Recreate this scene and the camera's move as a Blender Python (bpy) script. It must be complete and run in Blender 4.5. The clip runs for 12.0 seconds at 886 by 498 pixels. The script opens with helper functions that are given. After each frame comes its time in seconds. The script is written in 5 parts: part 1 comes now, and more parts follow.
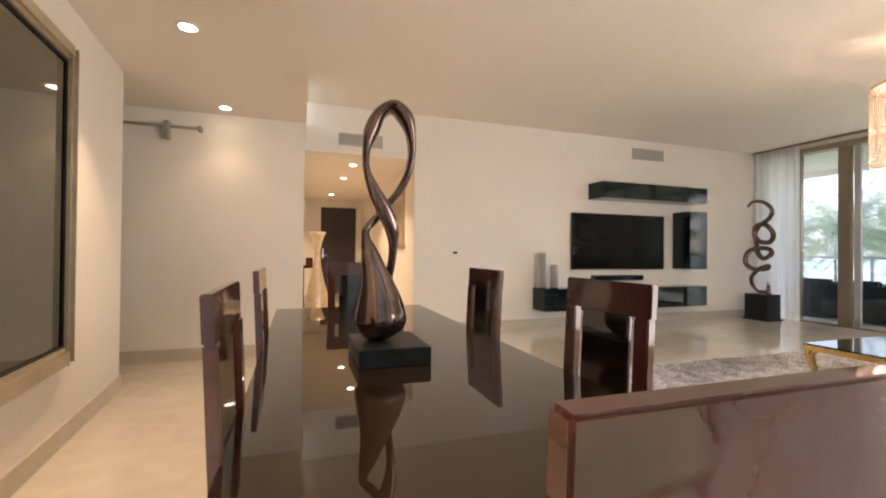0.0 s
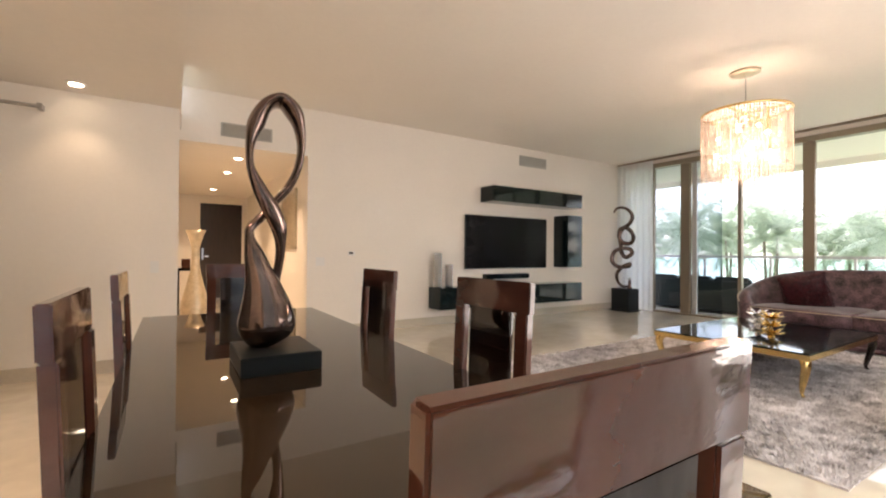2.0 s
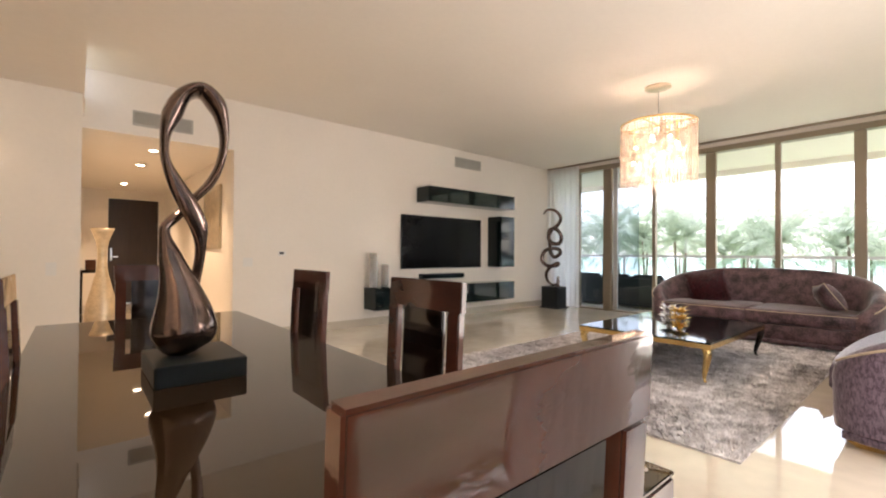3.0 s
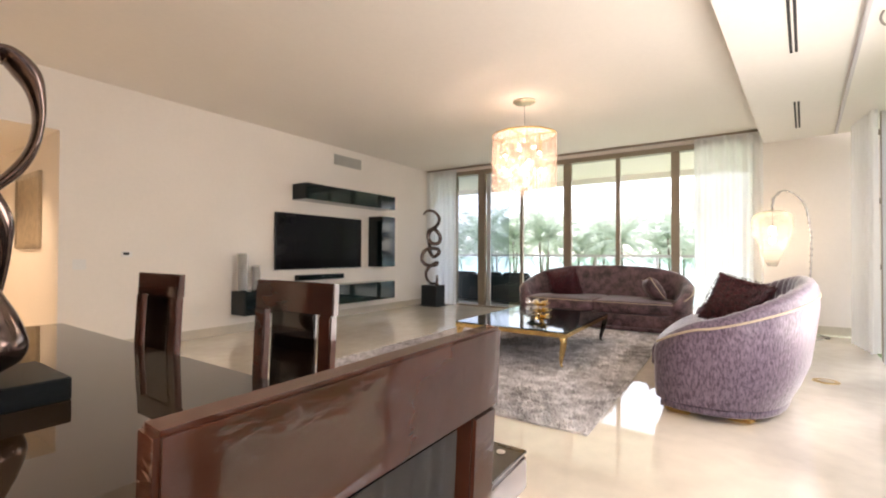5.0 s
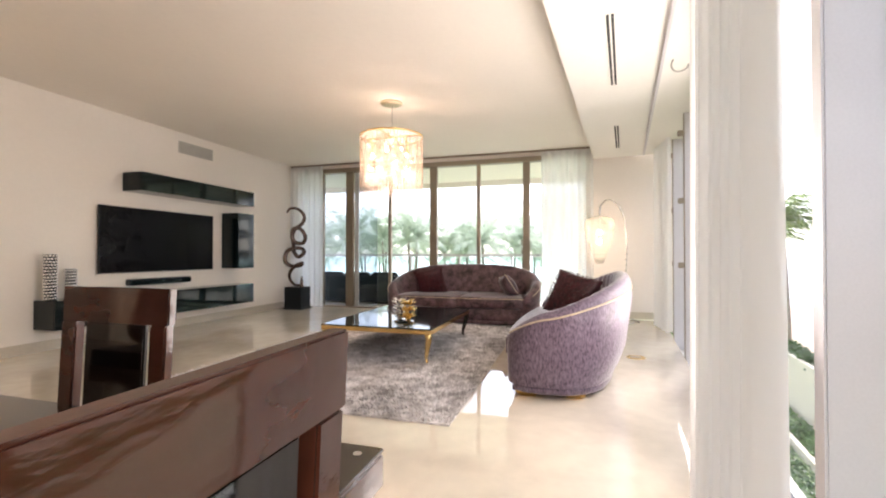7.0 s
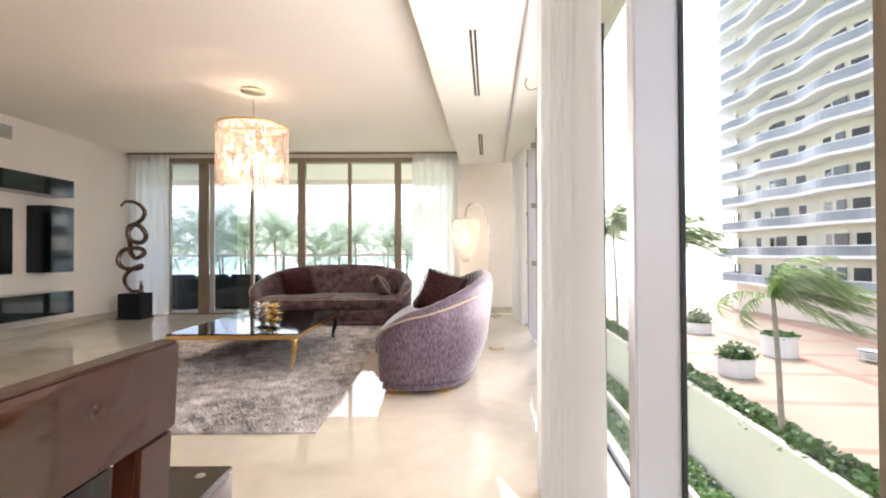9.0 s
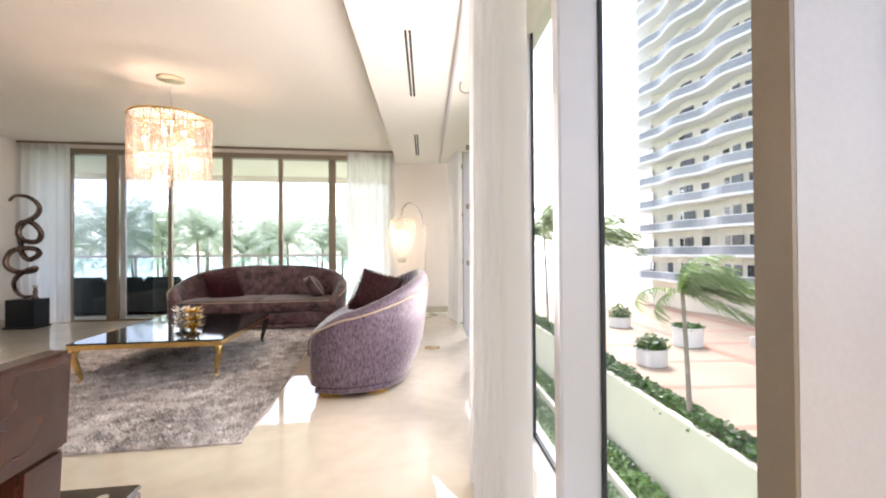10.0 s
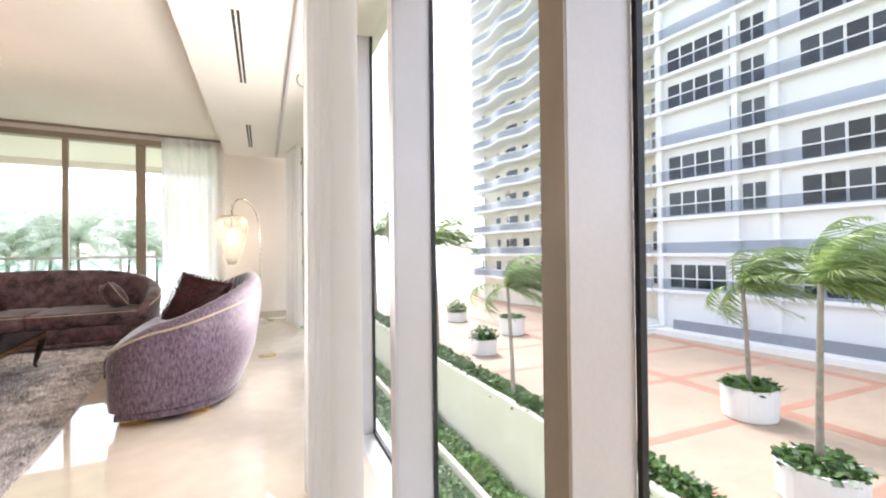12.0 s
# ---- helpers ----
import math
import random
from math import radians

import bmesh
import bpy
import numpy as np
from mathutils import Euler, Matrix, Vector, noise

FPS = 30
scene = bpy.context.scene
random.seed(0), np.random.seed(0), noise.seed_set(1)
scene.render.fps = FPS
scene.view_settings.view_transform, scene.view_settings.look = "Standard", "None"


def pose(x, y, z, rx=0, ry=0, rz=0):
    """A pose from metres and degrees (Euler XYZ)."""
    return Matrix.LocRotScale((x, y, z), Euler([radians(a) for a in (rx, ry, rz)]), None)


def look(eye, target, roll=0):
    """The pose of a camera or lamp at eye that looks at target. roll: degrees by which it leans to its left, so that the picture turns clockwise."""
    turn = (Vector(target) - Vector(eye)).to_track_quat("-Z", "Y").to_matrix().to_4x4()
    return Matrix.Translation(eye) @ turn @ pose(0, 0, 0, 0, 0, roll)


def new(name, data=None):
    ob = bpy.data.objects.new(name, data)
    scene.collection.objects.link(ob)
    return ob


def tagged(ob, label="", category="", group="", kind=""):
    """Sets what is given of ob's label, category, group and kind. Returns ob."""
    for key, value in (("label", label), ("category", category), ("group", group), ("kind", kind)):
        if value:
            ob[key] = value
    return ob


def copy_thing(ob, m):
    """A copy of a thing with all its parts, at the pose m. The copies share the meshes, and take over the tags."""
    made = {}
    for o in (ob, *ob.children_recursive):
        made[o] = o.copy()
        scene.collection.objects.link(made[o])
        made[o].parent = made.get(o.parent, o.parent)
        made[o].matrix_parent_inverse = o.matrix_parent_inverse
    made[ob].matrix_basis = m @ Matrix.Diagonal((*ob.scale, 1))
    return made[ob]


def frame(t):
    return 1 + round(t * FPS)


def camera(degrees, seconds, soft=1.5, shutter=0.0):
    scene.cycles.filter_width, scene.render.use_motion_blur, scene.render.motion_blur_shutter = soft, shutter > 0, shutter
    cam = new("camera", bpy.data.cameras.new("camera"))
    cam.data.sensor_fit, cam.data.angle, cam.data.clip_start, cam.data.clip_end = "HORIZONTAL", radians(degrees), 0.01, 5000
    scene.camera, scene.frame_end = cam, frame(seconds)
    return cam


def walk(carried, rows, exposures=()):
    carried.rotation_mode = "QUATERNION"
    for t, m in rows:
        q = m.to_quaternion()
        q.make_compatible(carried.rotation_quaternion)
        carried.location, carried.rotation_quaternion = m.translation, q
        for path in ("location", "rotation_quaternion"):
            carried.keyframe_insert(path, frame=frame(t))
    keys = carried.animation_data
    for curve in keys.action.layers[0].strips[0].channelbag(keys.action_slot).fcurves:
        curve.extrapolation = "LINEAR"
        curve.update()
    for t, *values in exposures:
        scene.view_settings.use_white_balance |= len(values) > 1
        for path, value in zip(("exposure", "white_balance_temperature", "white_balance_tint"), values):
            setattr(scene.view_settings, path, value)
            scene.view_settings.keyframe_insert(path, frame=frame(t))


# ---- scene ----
cam = camera(91.75, 12.0, soft=2.0)
# seconds, eye, heading, tilt, lean
PATH = [
    (0.0, 0.2837, -0.2908, 1.1446, -18.620, 0.448, 0.590),
    (0.5, 0.2866, -0.2944, 1.1452, -21.294, 0.489, 0.563),
    (1.0, 0.2897, -0.2983, 1.1458, -24.207, 0.526, 0.533),
    (1.5, 0.2932, -0.3024, 1.1464, -27.906, 0.560, 0.501),
    (2.0, 0.2968, -0.3068, 1.1470, -32.155, 0.589, 0.467),
    (2.5, 0.3005, -0.3114, 1.1476, -36.501, 0.615, 0.431),
    (3.0, 0.3041, -0.3163, 1.1482, -40.568, 0.638, 0.393),
    (5.0, 0.3172, -0.3381, 1.1506, -56.205, 0.689, 0.218),
    (5.5, 0.3197, -0.3442, 1.1512, -60.652, 0.692, 0.169),
    (6.0, 0.3217, -0.3504, 1.1518, -64.818, 0.692, 0.118),
    (6.5, 0.3231, -0.3569, 1.1524, -69.122, 0.688, 0.065),
    (7.0, 0.3238, -0.3635, 1.1530, -73.453, 0.680, 0.010),
    (9.0, 0.3189, -0.3922, 1.1554, -90.220, 0.611, -0.233),
    (9.5, 0.3152, -0.3999, 1.1560, -93.828, 0.584, -0.299),
    (10.0, 0.3104, -0.4077, 1.1566, -98.591, 0.553, -0.367),
    (10.5, 0.3044, -0.4158, 1.1572, -103.875, 0.519, -0.438),
    (11.0, 0.2971, -0.4240, 1.1578, -109.175, 0.481, -0.510),
    (11.5, 0.2884, -0.4323, 1.1584, -114.120, 0.439, -0.585),
    (12.0, 0.2783, -0.4409, 1.1590, -119.034, 0.394, -0.662),
]
walk(cam, [(t, look((x, y, z), (x - math.sin(radians(a)), y + math.cos(radians(a)), z + math.tan(radians(p))), r))
           for t, x, y, z, a, p, r in PATH],
     exposures=[(0.0, 2.74, 6640, 17), (2.5, 2.74, 6560, 17), (5.0, 2.72, 6500, 18), (8.0, 2.68, 6400, 18), (12.0, 2.66, 6260, 17)])

# ---- world, sun and large lights ----
world = bpy.data.worlds.new("overcast_sky")
scene.world = world
world.use_nodes = True
wn = world.node_tree.nodes
wl = world.node_tree.links
sky = wn.new("ShaderNodeTexSky")
sky.sky_type = "NISHITA"
sky.sun_disc = False
sky.sun_elevation = radians(48)
sky.sun_rotation = radians(120)
sky.dust_density = 1.2
sky.air_density = 1.0
sat = wn.new("ShaderNodeHueSaturation")
sat.inputs["Saturation"].default_value = 0.42
wl.new(sky.outputs[0], sat.inputs["Color"])
wl.new(sat.outputs[0], wn["Background"].inputs["Color"])
wn["Background"].inputs["Strength"].default_value = 0.088

sun = new("sun", bpy.data.lights.new("sun", "SUN"))
sun.data.energy, sun.data.angle, sun.data.color = 1.05, radians(25), (1.0, 0.98, 0.96)
sun.matrix_world = look((20, -6, 30), (0, 0, 0))


def lamp(name, kind, place, target, energy, color, size=0.1, size_y=0.0, spot=0.0):
    ob = new(name, bpy.data.lights.new(name, kind))
    ob.data.energy, ob.data.color = energy, color
    if kind == "AREA":
        ob.data.size = size
        if size_y:
            ob.data.shape, ob.data.size_y = "RECTANGLE", size_y
    else:
        ob.data.shadow_soft_size = size
    if spot:
        ob.data.spot_size, ob.data.spot_blend = radians(spot), 0.6
    ob.matrix_world = look(place, target)
    return ob


WARM = (1.0, 0.72, 0.45)
# daylight that enters by the window bays beyond the drawn curtain
lamp("facade_daylight", "AREA", (4.29, -1.475, 1.30), (4.7, 4.0, 2.5), 8.0, (1.0, 0.925, 0.83), 1.15, 1.8)
lamp("facade_daylight", "AREA", (3.09, -1.15, 1.40), (0.9, 4.6, 2.7), 7.0, (1.0, 0.925, 0.83), 0.95, 1.9)
# chandelier and floor lamp bulbs
lamp("chandelier_bulb", "POINT", (5.44, 1.85, 2.22), (0, 0, 0), 9.5, (1.0, 0.77, 0.60), 0.08)
lamp("floor_lamp_bulb", "POINT", (8.0, -0.83, 1.45), (0, 0, 0), 2.5, (1.0, 0.79, 0.56), 0.08)
# recessed spots of the dining side and the entrance hall
DINING_SPOTS = [(-0.41, 2.86), (-0.43, 4.52), (-0.40, 1.2), (-0.38, -0.6)]
for (sx, sy), watts in zip(DINING_SPOTS, (14, 1.8, 16, 16)):
    lamp("spot_bulb", "SPOT", (sx, sy, 2.56), (sx, sy, 0), watts, WARM, 0.04, spot=95)
HALL_SPOTS = [(1.08, 6.52), (1.06, 7.80), (1.02, 10.23)]
for sx, sy in HALL_SPOTS:
    lamp("spot_bulb", "SPOT", (sx, sy, 2.47), (sx, sy, 0), 19, WARM, 0.04, spot=110)

# ---- materials ----
def mat(name, color, rough=0.5, metal=0.0, var=0.08, scale=6.0, fine=60.0, bump=0.0, bump_scale=120.0, coat=0.0,
        second=None, rough_var=0.0, sheen=0.0, trans=0.0, emit=None, emit_strength=0.0, alpha=1.0, random_var=0.0,
        island_var=0.0, spec=0.5, stretch=None):
    m = bpy.data.materials.new(name)
    m.use_nodes = True
    n, l = m.node_tree.nodes, m.node_tree.links
    b = n["Principled BSDF"]
    co = n.new("ShaderNodeTexCoord")
    mp = n.new("ShaderNodeMapping")
    l.new(co.outputs["Object"], mp.inputs["Vector"])
    if stretch:
        mp.inputs["Scale"].default_value = stretch
    big, small = n.new("ShaderNodeTexNoise"), n.new("ShaderNodeTexNoise")
    for tex, s, d in ((big, scale, 3.0), (small, fine, 4.0)):
        tex.inputs["Scale"].default_value = s
        tex.inputs["Detail"].default_value = d
        l.new(mp.outputs[0], tex.inputs["Vector"])
    mean = n.new("ShaderNodeMath")
    mean.operation = "MULTIPLY_ADD"
    l.new(small.outputs["Fac"], mean.inputs[0])
    mean.inputs[1].default_value = 0.4
    half = n.new("ShaderNodeMath")
    half.operation = "MULTIPLY"
    half.inputs[1].default_value = 0.6
    l.new(big.outputs["Fac"], half.inputs[0])
    l.new(half.outputs[0], mean.inputs[2])
    value = mean.outputs[0]
    if random_var or island_var:
        src = n.new("ShaderNodeObjectInfo") if random_var else n.new("ShaderNodeNewGeometry")
        out = src.outputs["Random"] if random_var else src.outputs["Random Per Island"]
        add = n.new("ShaderNodeMath")
        add.operation = "MULTIPLY_ADD"
        l.new(out, add.inputs[0])
        add.inputs[1].default_value = random_var or island_var
        l.new(value, add.inputs[2])
        sub = n.new("ShaderNodeMath")
        sub.operation = "SUBTRACT"
        l.new(add.outputs[0], sub.inputs[0])
        sub.inputs[1].default_value = (random_var or island_var) / 2
        value = sub.outputs[0]
    ramp = n.new("ShaderNodeValToRGB")
    lo = [max(0.0, c * (1 - var)) for c in color]
    hi = [min(1.0, c * (1 + var)) for c in color] if second is None else list(second)
    ramp.color_ramp.elements[0].position, ramp.color_ramp.elements[1].position = 0.36, 0.64
    ramp.color_ramp.elements[0].color, ramp.color_ramp.elements[1].color = (*lo, 1), (*hi, 1)
    l.new(value, ramp.inputs["Fac"])
    l.new(ramp.outputs["Color"], b.inputs["Base Color"])
    b.inputs["Roughness"].default_value, b.inputs["Metallic"].default_value = rough, metal
    b.inputs["Specular IOR Level"].default_value = spec
    if rough_var:
        rr = n.new("ShaderNodeMapRange")
        rr.inputs["To Min"].default_value, rr.inputs["To Max"].default_value = max(0.0, rough - rough_var), rough + rough_var
        l.new(small.outputs["Fac"], rr.inputs["Value"])
        l.new(rr.outputs[0], b.inputs["Roughness"])
    b.inputs["Coat Weight"].default_value, b.inputs["Coat Roughness"].default_value = coat, 0.03
    b.inputs["Sheen Weight"].default_value = sheen
    b.inputs["Sheen Roughness"].default_value = 0.35
    b.inputs["Transmission Weight"].default_value = trans
    b.inputs["Alpha"].default_value = alpha
    if emit:
        b.inputs["Emission Color"].default_value = (*emit, 1)
        b.inputs["Emission Strength"].default_value = emit_strength
    if bump:
        bt, bp = n.new("ShaderNodeTexNoise"), n.new("ShaderNodeBump")
        bt.inputs["Scale"].default_value, bt.inputs["Detail"].default_value = bump_scale, 5.0
        l.new(mp.outputs[0], bt.inputs["Vector"])
        bp.inputs["Strength"].default_value, bp.inputs["Distance"].default_value = bump, 0.004
        l.new(bt.outputs["Fac"], bp.inputs["Height"])
        l.new(bp.outputs[0], b.inputs["Normal"])
    return m


def pane_mat(name, tint, gloss=1.0):
    """Clear glass: lets light straight through and mirrors by its Fresnel gloss."""
    m = bpy.data.materials.new(name)
    m.use_nodes = True
    n, l = m.node_tree.nodes, m.node_tree.links
    n.remove(n["Principled BSDF"])
    tr, gl, mx, fr = (n.new("ShaderNodeBsdfTransparent"), n.new("ShaderNodeBsdfGlossy"), n.new("ShaderNodeMixShader"),
                      n.new("ShaderNodeLayerWeight"))
    pw, sc = n.new("ShaderNodeMath"), n.new("ShaderNodeMath")
    pw.operation, sc.operation = "POWER", "MULTIPLY_ADD"
    tr.inputs["Color"].default_value = (*tint, 1)
    gl.inputs["Roughness"].default_value = 0.02
    l.new(fr.outputs["Facing"], pw.inputs[0])
    pw.inputs[1].default_value = 5.0
    l.new(pw.outputs[0], sc.inputs[0])
    sc.inputs[1].default_value, sc.inputs[2].default_value = 0.5 * gloss, 0.025 * gloss
    l.new(sc.outputs[0], mx.inputs["Fac"])
    l.new(tr.outputs[0], mx.inputs[1])
    l.new(gl.outputs[0], mx.inputs[2])
    l.new(mx.outputs[0], n["Material Output"].inputs["Surface"])
    return m


def sheer_mat(name, color, clear):
    """Thin woven voile: part see-through, part diffuse and translucent."""
    m = bpy.data.materials.new(name)
    m.use_nodes = True
    n, l = m.node_tree.nodes, m.node_tree.links
    n.remove(n["Principled BSDF"])
    tr, df, tl, m1, m2 = (n.new("ShaderNodeBsdfTransparent"), n.new("ShaderNodeBsdfDiffuse"), n.new("ShaderNodeBsdfTranslucent"),
                          n.new("ShaderNodeMixShader"), n.new("ShaderNodeMixShader"))
    tex = n.new("ShaderNodeTexNoise")
    tex.inputs["Scale"].default_value = 90.0
    rng = n.new("ShaderNodeMapRange")
    rng.inputs["To Min"].default_value, rng.inputs["To Max"].default_value = clear * 0.8, clear * 1.2
    l.new(tex.outputs["Fac"], rng.inputs["Value"])
    df.inputs["Color"].default_value = (*color, 1)
    tl.inputs["Color"].default_value = (*color, 1)
    m1.inputs["Fac"].default_value = 0.72
    l.new(df.outputs[0], m1.inputs[1])
    l.new(tl.outputs[0], m1.inputs[2])
    l.new(rng.outputs[0], m2.inputs["Fac"])
    l.new(m1.outputs[0], m2.inputs[1])
    l.new(tr.outputs[0], m2.inputs[2])
    l.new(m2.outputs[0], n["Material Output"].inputs["Surface"])
    return m


PAINT = mat("cream_wall_paint", (0.83, 0.78, 0.71), 0.75, var=0.02, scale=1.2, fine=25, bump=0.08, bump_scale=220)
CEIL = mat("ceiling_paint", (0.83, 0.78, 0.71), 0.8, var=0.02, scale=0.8, fine=18, bump=0.1, bump_scale=160)
SOFFIT = mat("soffit_paint", (0.82, 0.79, 0.74), 0.8, var=0.02, scale=0.8, fine=18, bump=0.08, bump_scale=160)
MARBLE = mat("polished_cream_marble", (0.70, 0.63, 0.525), 0.03, var=0.10, scale=1.1, fine=7, coat=0.4, rough_var=0.012, spec=0.7)
BASEB = mat("beige_stone_skirting", (0.55, 0.49, 0.40), 0.3, var=0.08, scale=3, fine=30)
BRONZE_AL = mat("bronze_anodised_aluminium", (0.30, 0.25, 0.19), 0.42, 0.6, var=0.05, scale=2, fine=90)
PALE_AL = mat("pale_aluminium", (0.60, 0.58, 0.59), 0.4, 0.25, var=0.04, scale=2, fine=90)
GASKET = mat("black_rubber_gasket", (0.012, 0.013, 0.016), 0.5, var=0.1)
PANE = pane_mat("clear_glass", (0.97, 0.985, 0.98), 0.8)
PANE_GREEN = pane_mat("greenish_railing_glass", (0.86, 0.94, 0.91), 0.7)
PANE_TOWER = pane_mat("grey_balustrade_glass", (0.80, 0.82, 0.86), 0.8)
PANE_GREY = pane_mat("grey_tinted_glass", (0.74, 0.77, 0.82), 1.0)
def leaf_mat(name, dark, light, scale):
    """Leaves that let part of the light through."""
    m = bpy.data.materials.new(name)
    m.use_nodes = True
    n, l = m.node_tree.nodes, m.node_tree.links
    n.remove(n["Principled BSDF"])
    df, tl, mx, gl, m2 = (n.new("ShaderNodeBsdfDiffuse"), n.new("ShaderNodeBsdfTranslucent"), n.new("ShaderNodeMixShader"),
                          n.new("ShaderNodeBsdfGlossy"), n.new("ShaderNodeMixShader"))
    geo, tex, add, ramp = (n.new("ShaderNodeNewGeometry"), n.new("ShaderNodeTexNoise"), n.new("ShaderNodeMath"), n.new("ShaderNodeValToRGB"))
    tex.inputs["Scale"].default_value = scale
    add.operation = "MULTIPLY_ADD"
    add.inputs[1].default_value = 0.5
    l.new(geo.outputs["Random Per Island"], add.inputs[0])
    l.new(tex.outputs["Fac"], add.inputs[2])
    ramp.color_ramp.elements[0].position, ramp.color_ramp.elements[1].position = 0.45, 1.05
    ramp.color_ramp.elements[0].color, ramp.color_ramp.elements[1].color = (*dark, 1), (*light, 1)
    l.new(add.outputs[0], ramp.inputs["Fac"])
    for sh in (df, tl):
        l.new(ramp.outputs["Color"], sh.inputs["Color"])
    mx.inputs["Fac"].default_value, m2.inputs["Fac"].default_value = 0.45, 0.05
    gl.inputs["Roughness"].default_value = 0.35
    l.new(df.outputs[0], mx.inputs[1])
    l.new(tl.outputs[0], mx.inputs[2])
    l.new(mx.outputs[0], m2.inputs[1])
    l.new(gl.outputs[0], m2.inputs[2])
    l.new(m2.outputs[0], n["Material Output"].inputs["Surface"])
    return m


SHEER = sheer_mat("white_sheer_voile", (0.93, 0.925, 0.915), 0.07)
WALNUT = mat("walnut_high_gloss_lacquer", (0.058, 0.019, 0.012), 0.05, var=0.15, scale=1.6, fine=9, coat=0.35, second=(0.092, 0.032, 0.021), stretch=(1, 1, 2.5), bump=0.6, bump_scale=4.5)
WALNUT_DK = mat("dark_walnut_gloss", (0.008, 0.004, 0.003), 0.05, var=0.4, scale=3, fine=40, spec=0.7)
TABLE_TOP = mat("brown_back_painted_glass", (0.020, 0.012, 0.006), 0.02, var=0.05, scale=1, fine=4, spec=0.8)
BLACK_LAC = mat("black_green_gloss_lacquer", (0.004, 0.010, 0.011), 0.05, var=0.2, scale=2, fine=20, spec=0.32)
BLACK_MATT = mat("matt_black_paint", (0.010, 0.014, 0.017), 0.42, var=0.2, scale=4, fine=60, spec=0.3)
SCREEN = mat("dark_television_glass", (0.004, 0.004, 0.005), 0.12, var=0.1, spec=0.14)
BRONZE = mat("polished_dark_bronze", (0.150, 0.103, 0.088), 0.15, 0.9, var=0.35, scale=7, fine=60, rough_var=0.07, coat=0.25)
SILVER = mat("silver_mosaic", (0.95, 0.93, 0.91), 0.18, 1.0, var=0.15, scale=40, fine=140, island_var=0.3)
GOLD = mat("polished_gold", (0.83, 0.60, 0.25), 0.16, 1.0, var=0.1, scale=10, fine=80, rough_var=0.05)
CHROME = mat("chrome", (0.75, 0.75, 0.76), 0.1, 1.0, var=0.05)
VELVET = mat("mauve_crushed_velvet", (0.062, 0.037, 0.062), 0.42, var=0.25, scale=70, fine=220, second=(0.240, 0.178, 0.242), sheen=0.6, bump=0.8, bump_scale=55, stretch=(1, 1, 0.38))
VELVET_DK = mat("plum_crushed_velvet", (0.020, 0.007, 0.010), 0.45, var=0.4, scale=9, fine=60, second=(0.200, 0.115, 0.125), sheen=0.4, bump=0.6, bump_scale=40)
PIPING = mat("champagne_piping", (0.50, 0.40, 0.29), 0.5, 0.0, var=0.1, scale=30)
FUR = mat("dark_burgundy_sequin_fur", (0.014, 0.004, 0.005), 0.4, var=0.5, scale=30, fine=160, second=(0.10, 0.016, 0.022), bump=0.8, bump_scale=90, island_var=0.5)
RUG = mat("silver_grey_shag", (0.44, 0.41, 0.41), 0.7, var=0.3, scale=8, fine=26, second=(0.92, 0.89, 0.895), sheen=0.4, island_var=0.08)
VENT = mat("painted_grille", (0.42, 0.41, 0.37), 0.5, var=0.05)
VENT_DK = mat("dark_duct", (0.03, 0.03, 0.03), 0.8)
CRYSTAL = mat("champagne_crystal", (0.90, 0.79, 0.70), 0.08, var=0.12, scale=40, trans=0.78, island_var=0.5)
CRYSTAL2 = mat("clear_crystal", (0.95, 0.88, 0.78), 0.06, var=0.15, scale=40, trans=0.65, island_var=0.7)
BULB = mat("lit_bulb", (1, 0.9, 0.75), 0.3, emit=(1.0, 0.82, 0.58), emit_strength=5.0)
MIRROR = mat("smoked_mirror", (0.20, 0.20, 0.17), 0.03, 1.0, var=0.03)
LEAF_SILVER = mat("champagne_leaf_frame", (0.52, 0.45, 0.34), 0.28, 0.7, var=0.15, scale=5, fine=60)
SATIN = mat("brushed_nickel", (0.45, 0.43, 0.40), 0.35, 0.8, var=0.1)
WHITE_PL = mat("white_plastic", (0.78, 0.77, 0.74), 0.4, var=0.02)
DOOR_DK = mat("espresso_door_veneer", (0.022, 0.011, 0.008), 0.35, var=0.4, scale=3, fine=50, stretch=(8, 8, 1))
VASE = mat("champagne_ribbed_vase", (0.50, 0.42, 0.30), 0.32, 0.5, var=0.2, scale=12, fine=70)
CONCRETE = mat("white_painted_concrete", (0.78, 0.77, 0.74), 0.8, var=0.05, scale=0.6, fine=8)
BALCONY = mat("warm_white_balcony_paint", (0.86, 0.82, 0.74), 0.7, var=0.03, scale=0.8, fine=12)
STUCCO = mat("cream_stucco", (0.76, 0.68, 0.56), 0.85, var=0.06, scale=0.7, fine=9, bump=0.2, bump_scale=30)
TOWER = mat("white_tower_render", (0.79, 0.79, 0.79), 0.8, var=0.04, scale=0.12, fine=1.5)
TOWER_CREAM = mat("cream_tower_render", (0.74, 0.68, 0.58), 0.8, var=0.05, scale=0.12, fine=1.5)
TOWER_RAIL = mat("grey_balcony_glass", (0.27, 0.29, 0.33), 0.15, var=0.15, scale=0.5, fine=4, random_var=0.3)
TOWER_WIN = mat("dark_window_glass", (0.035, 0.042, 0.05), 0.08, var=0.4, scale=0.3, fine=2, random_var=0.6)
PAVER = mat("pale_plaza_paving", (0.46, 0.345, 0.25), 0.75, var=0.10, scale=0.3, fine=3)
TERRACOTTA = mat("terracotta_paving", (0.48, 0.24, 0.165), 0.75, var=0.12, scale=0.6, fine=6)
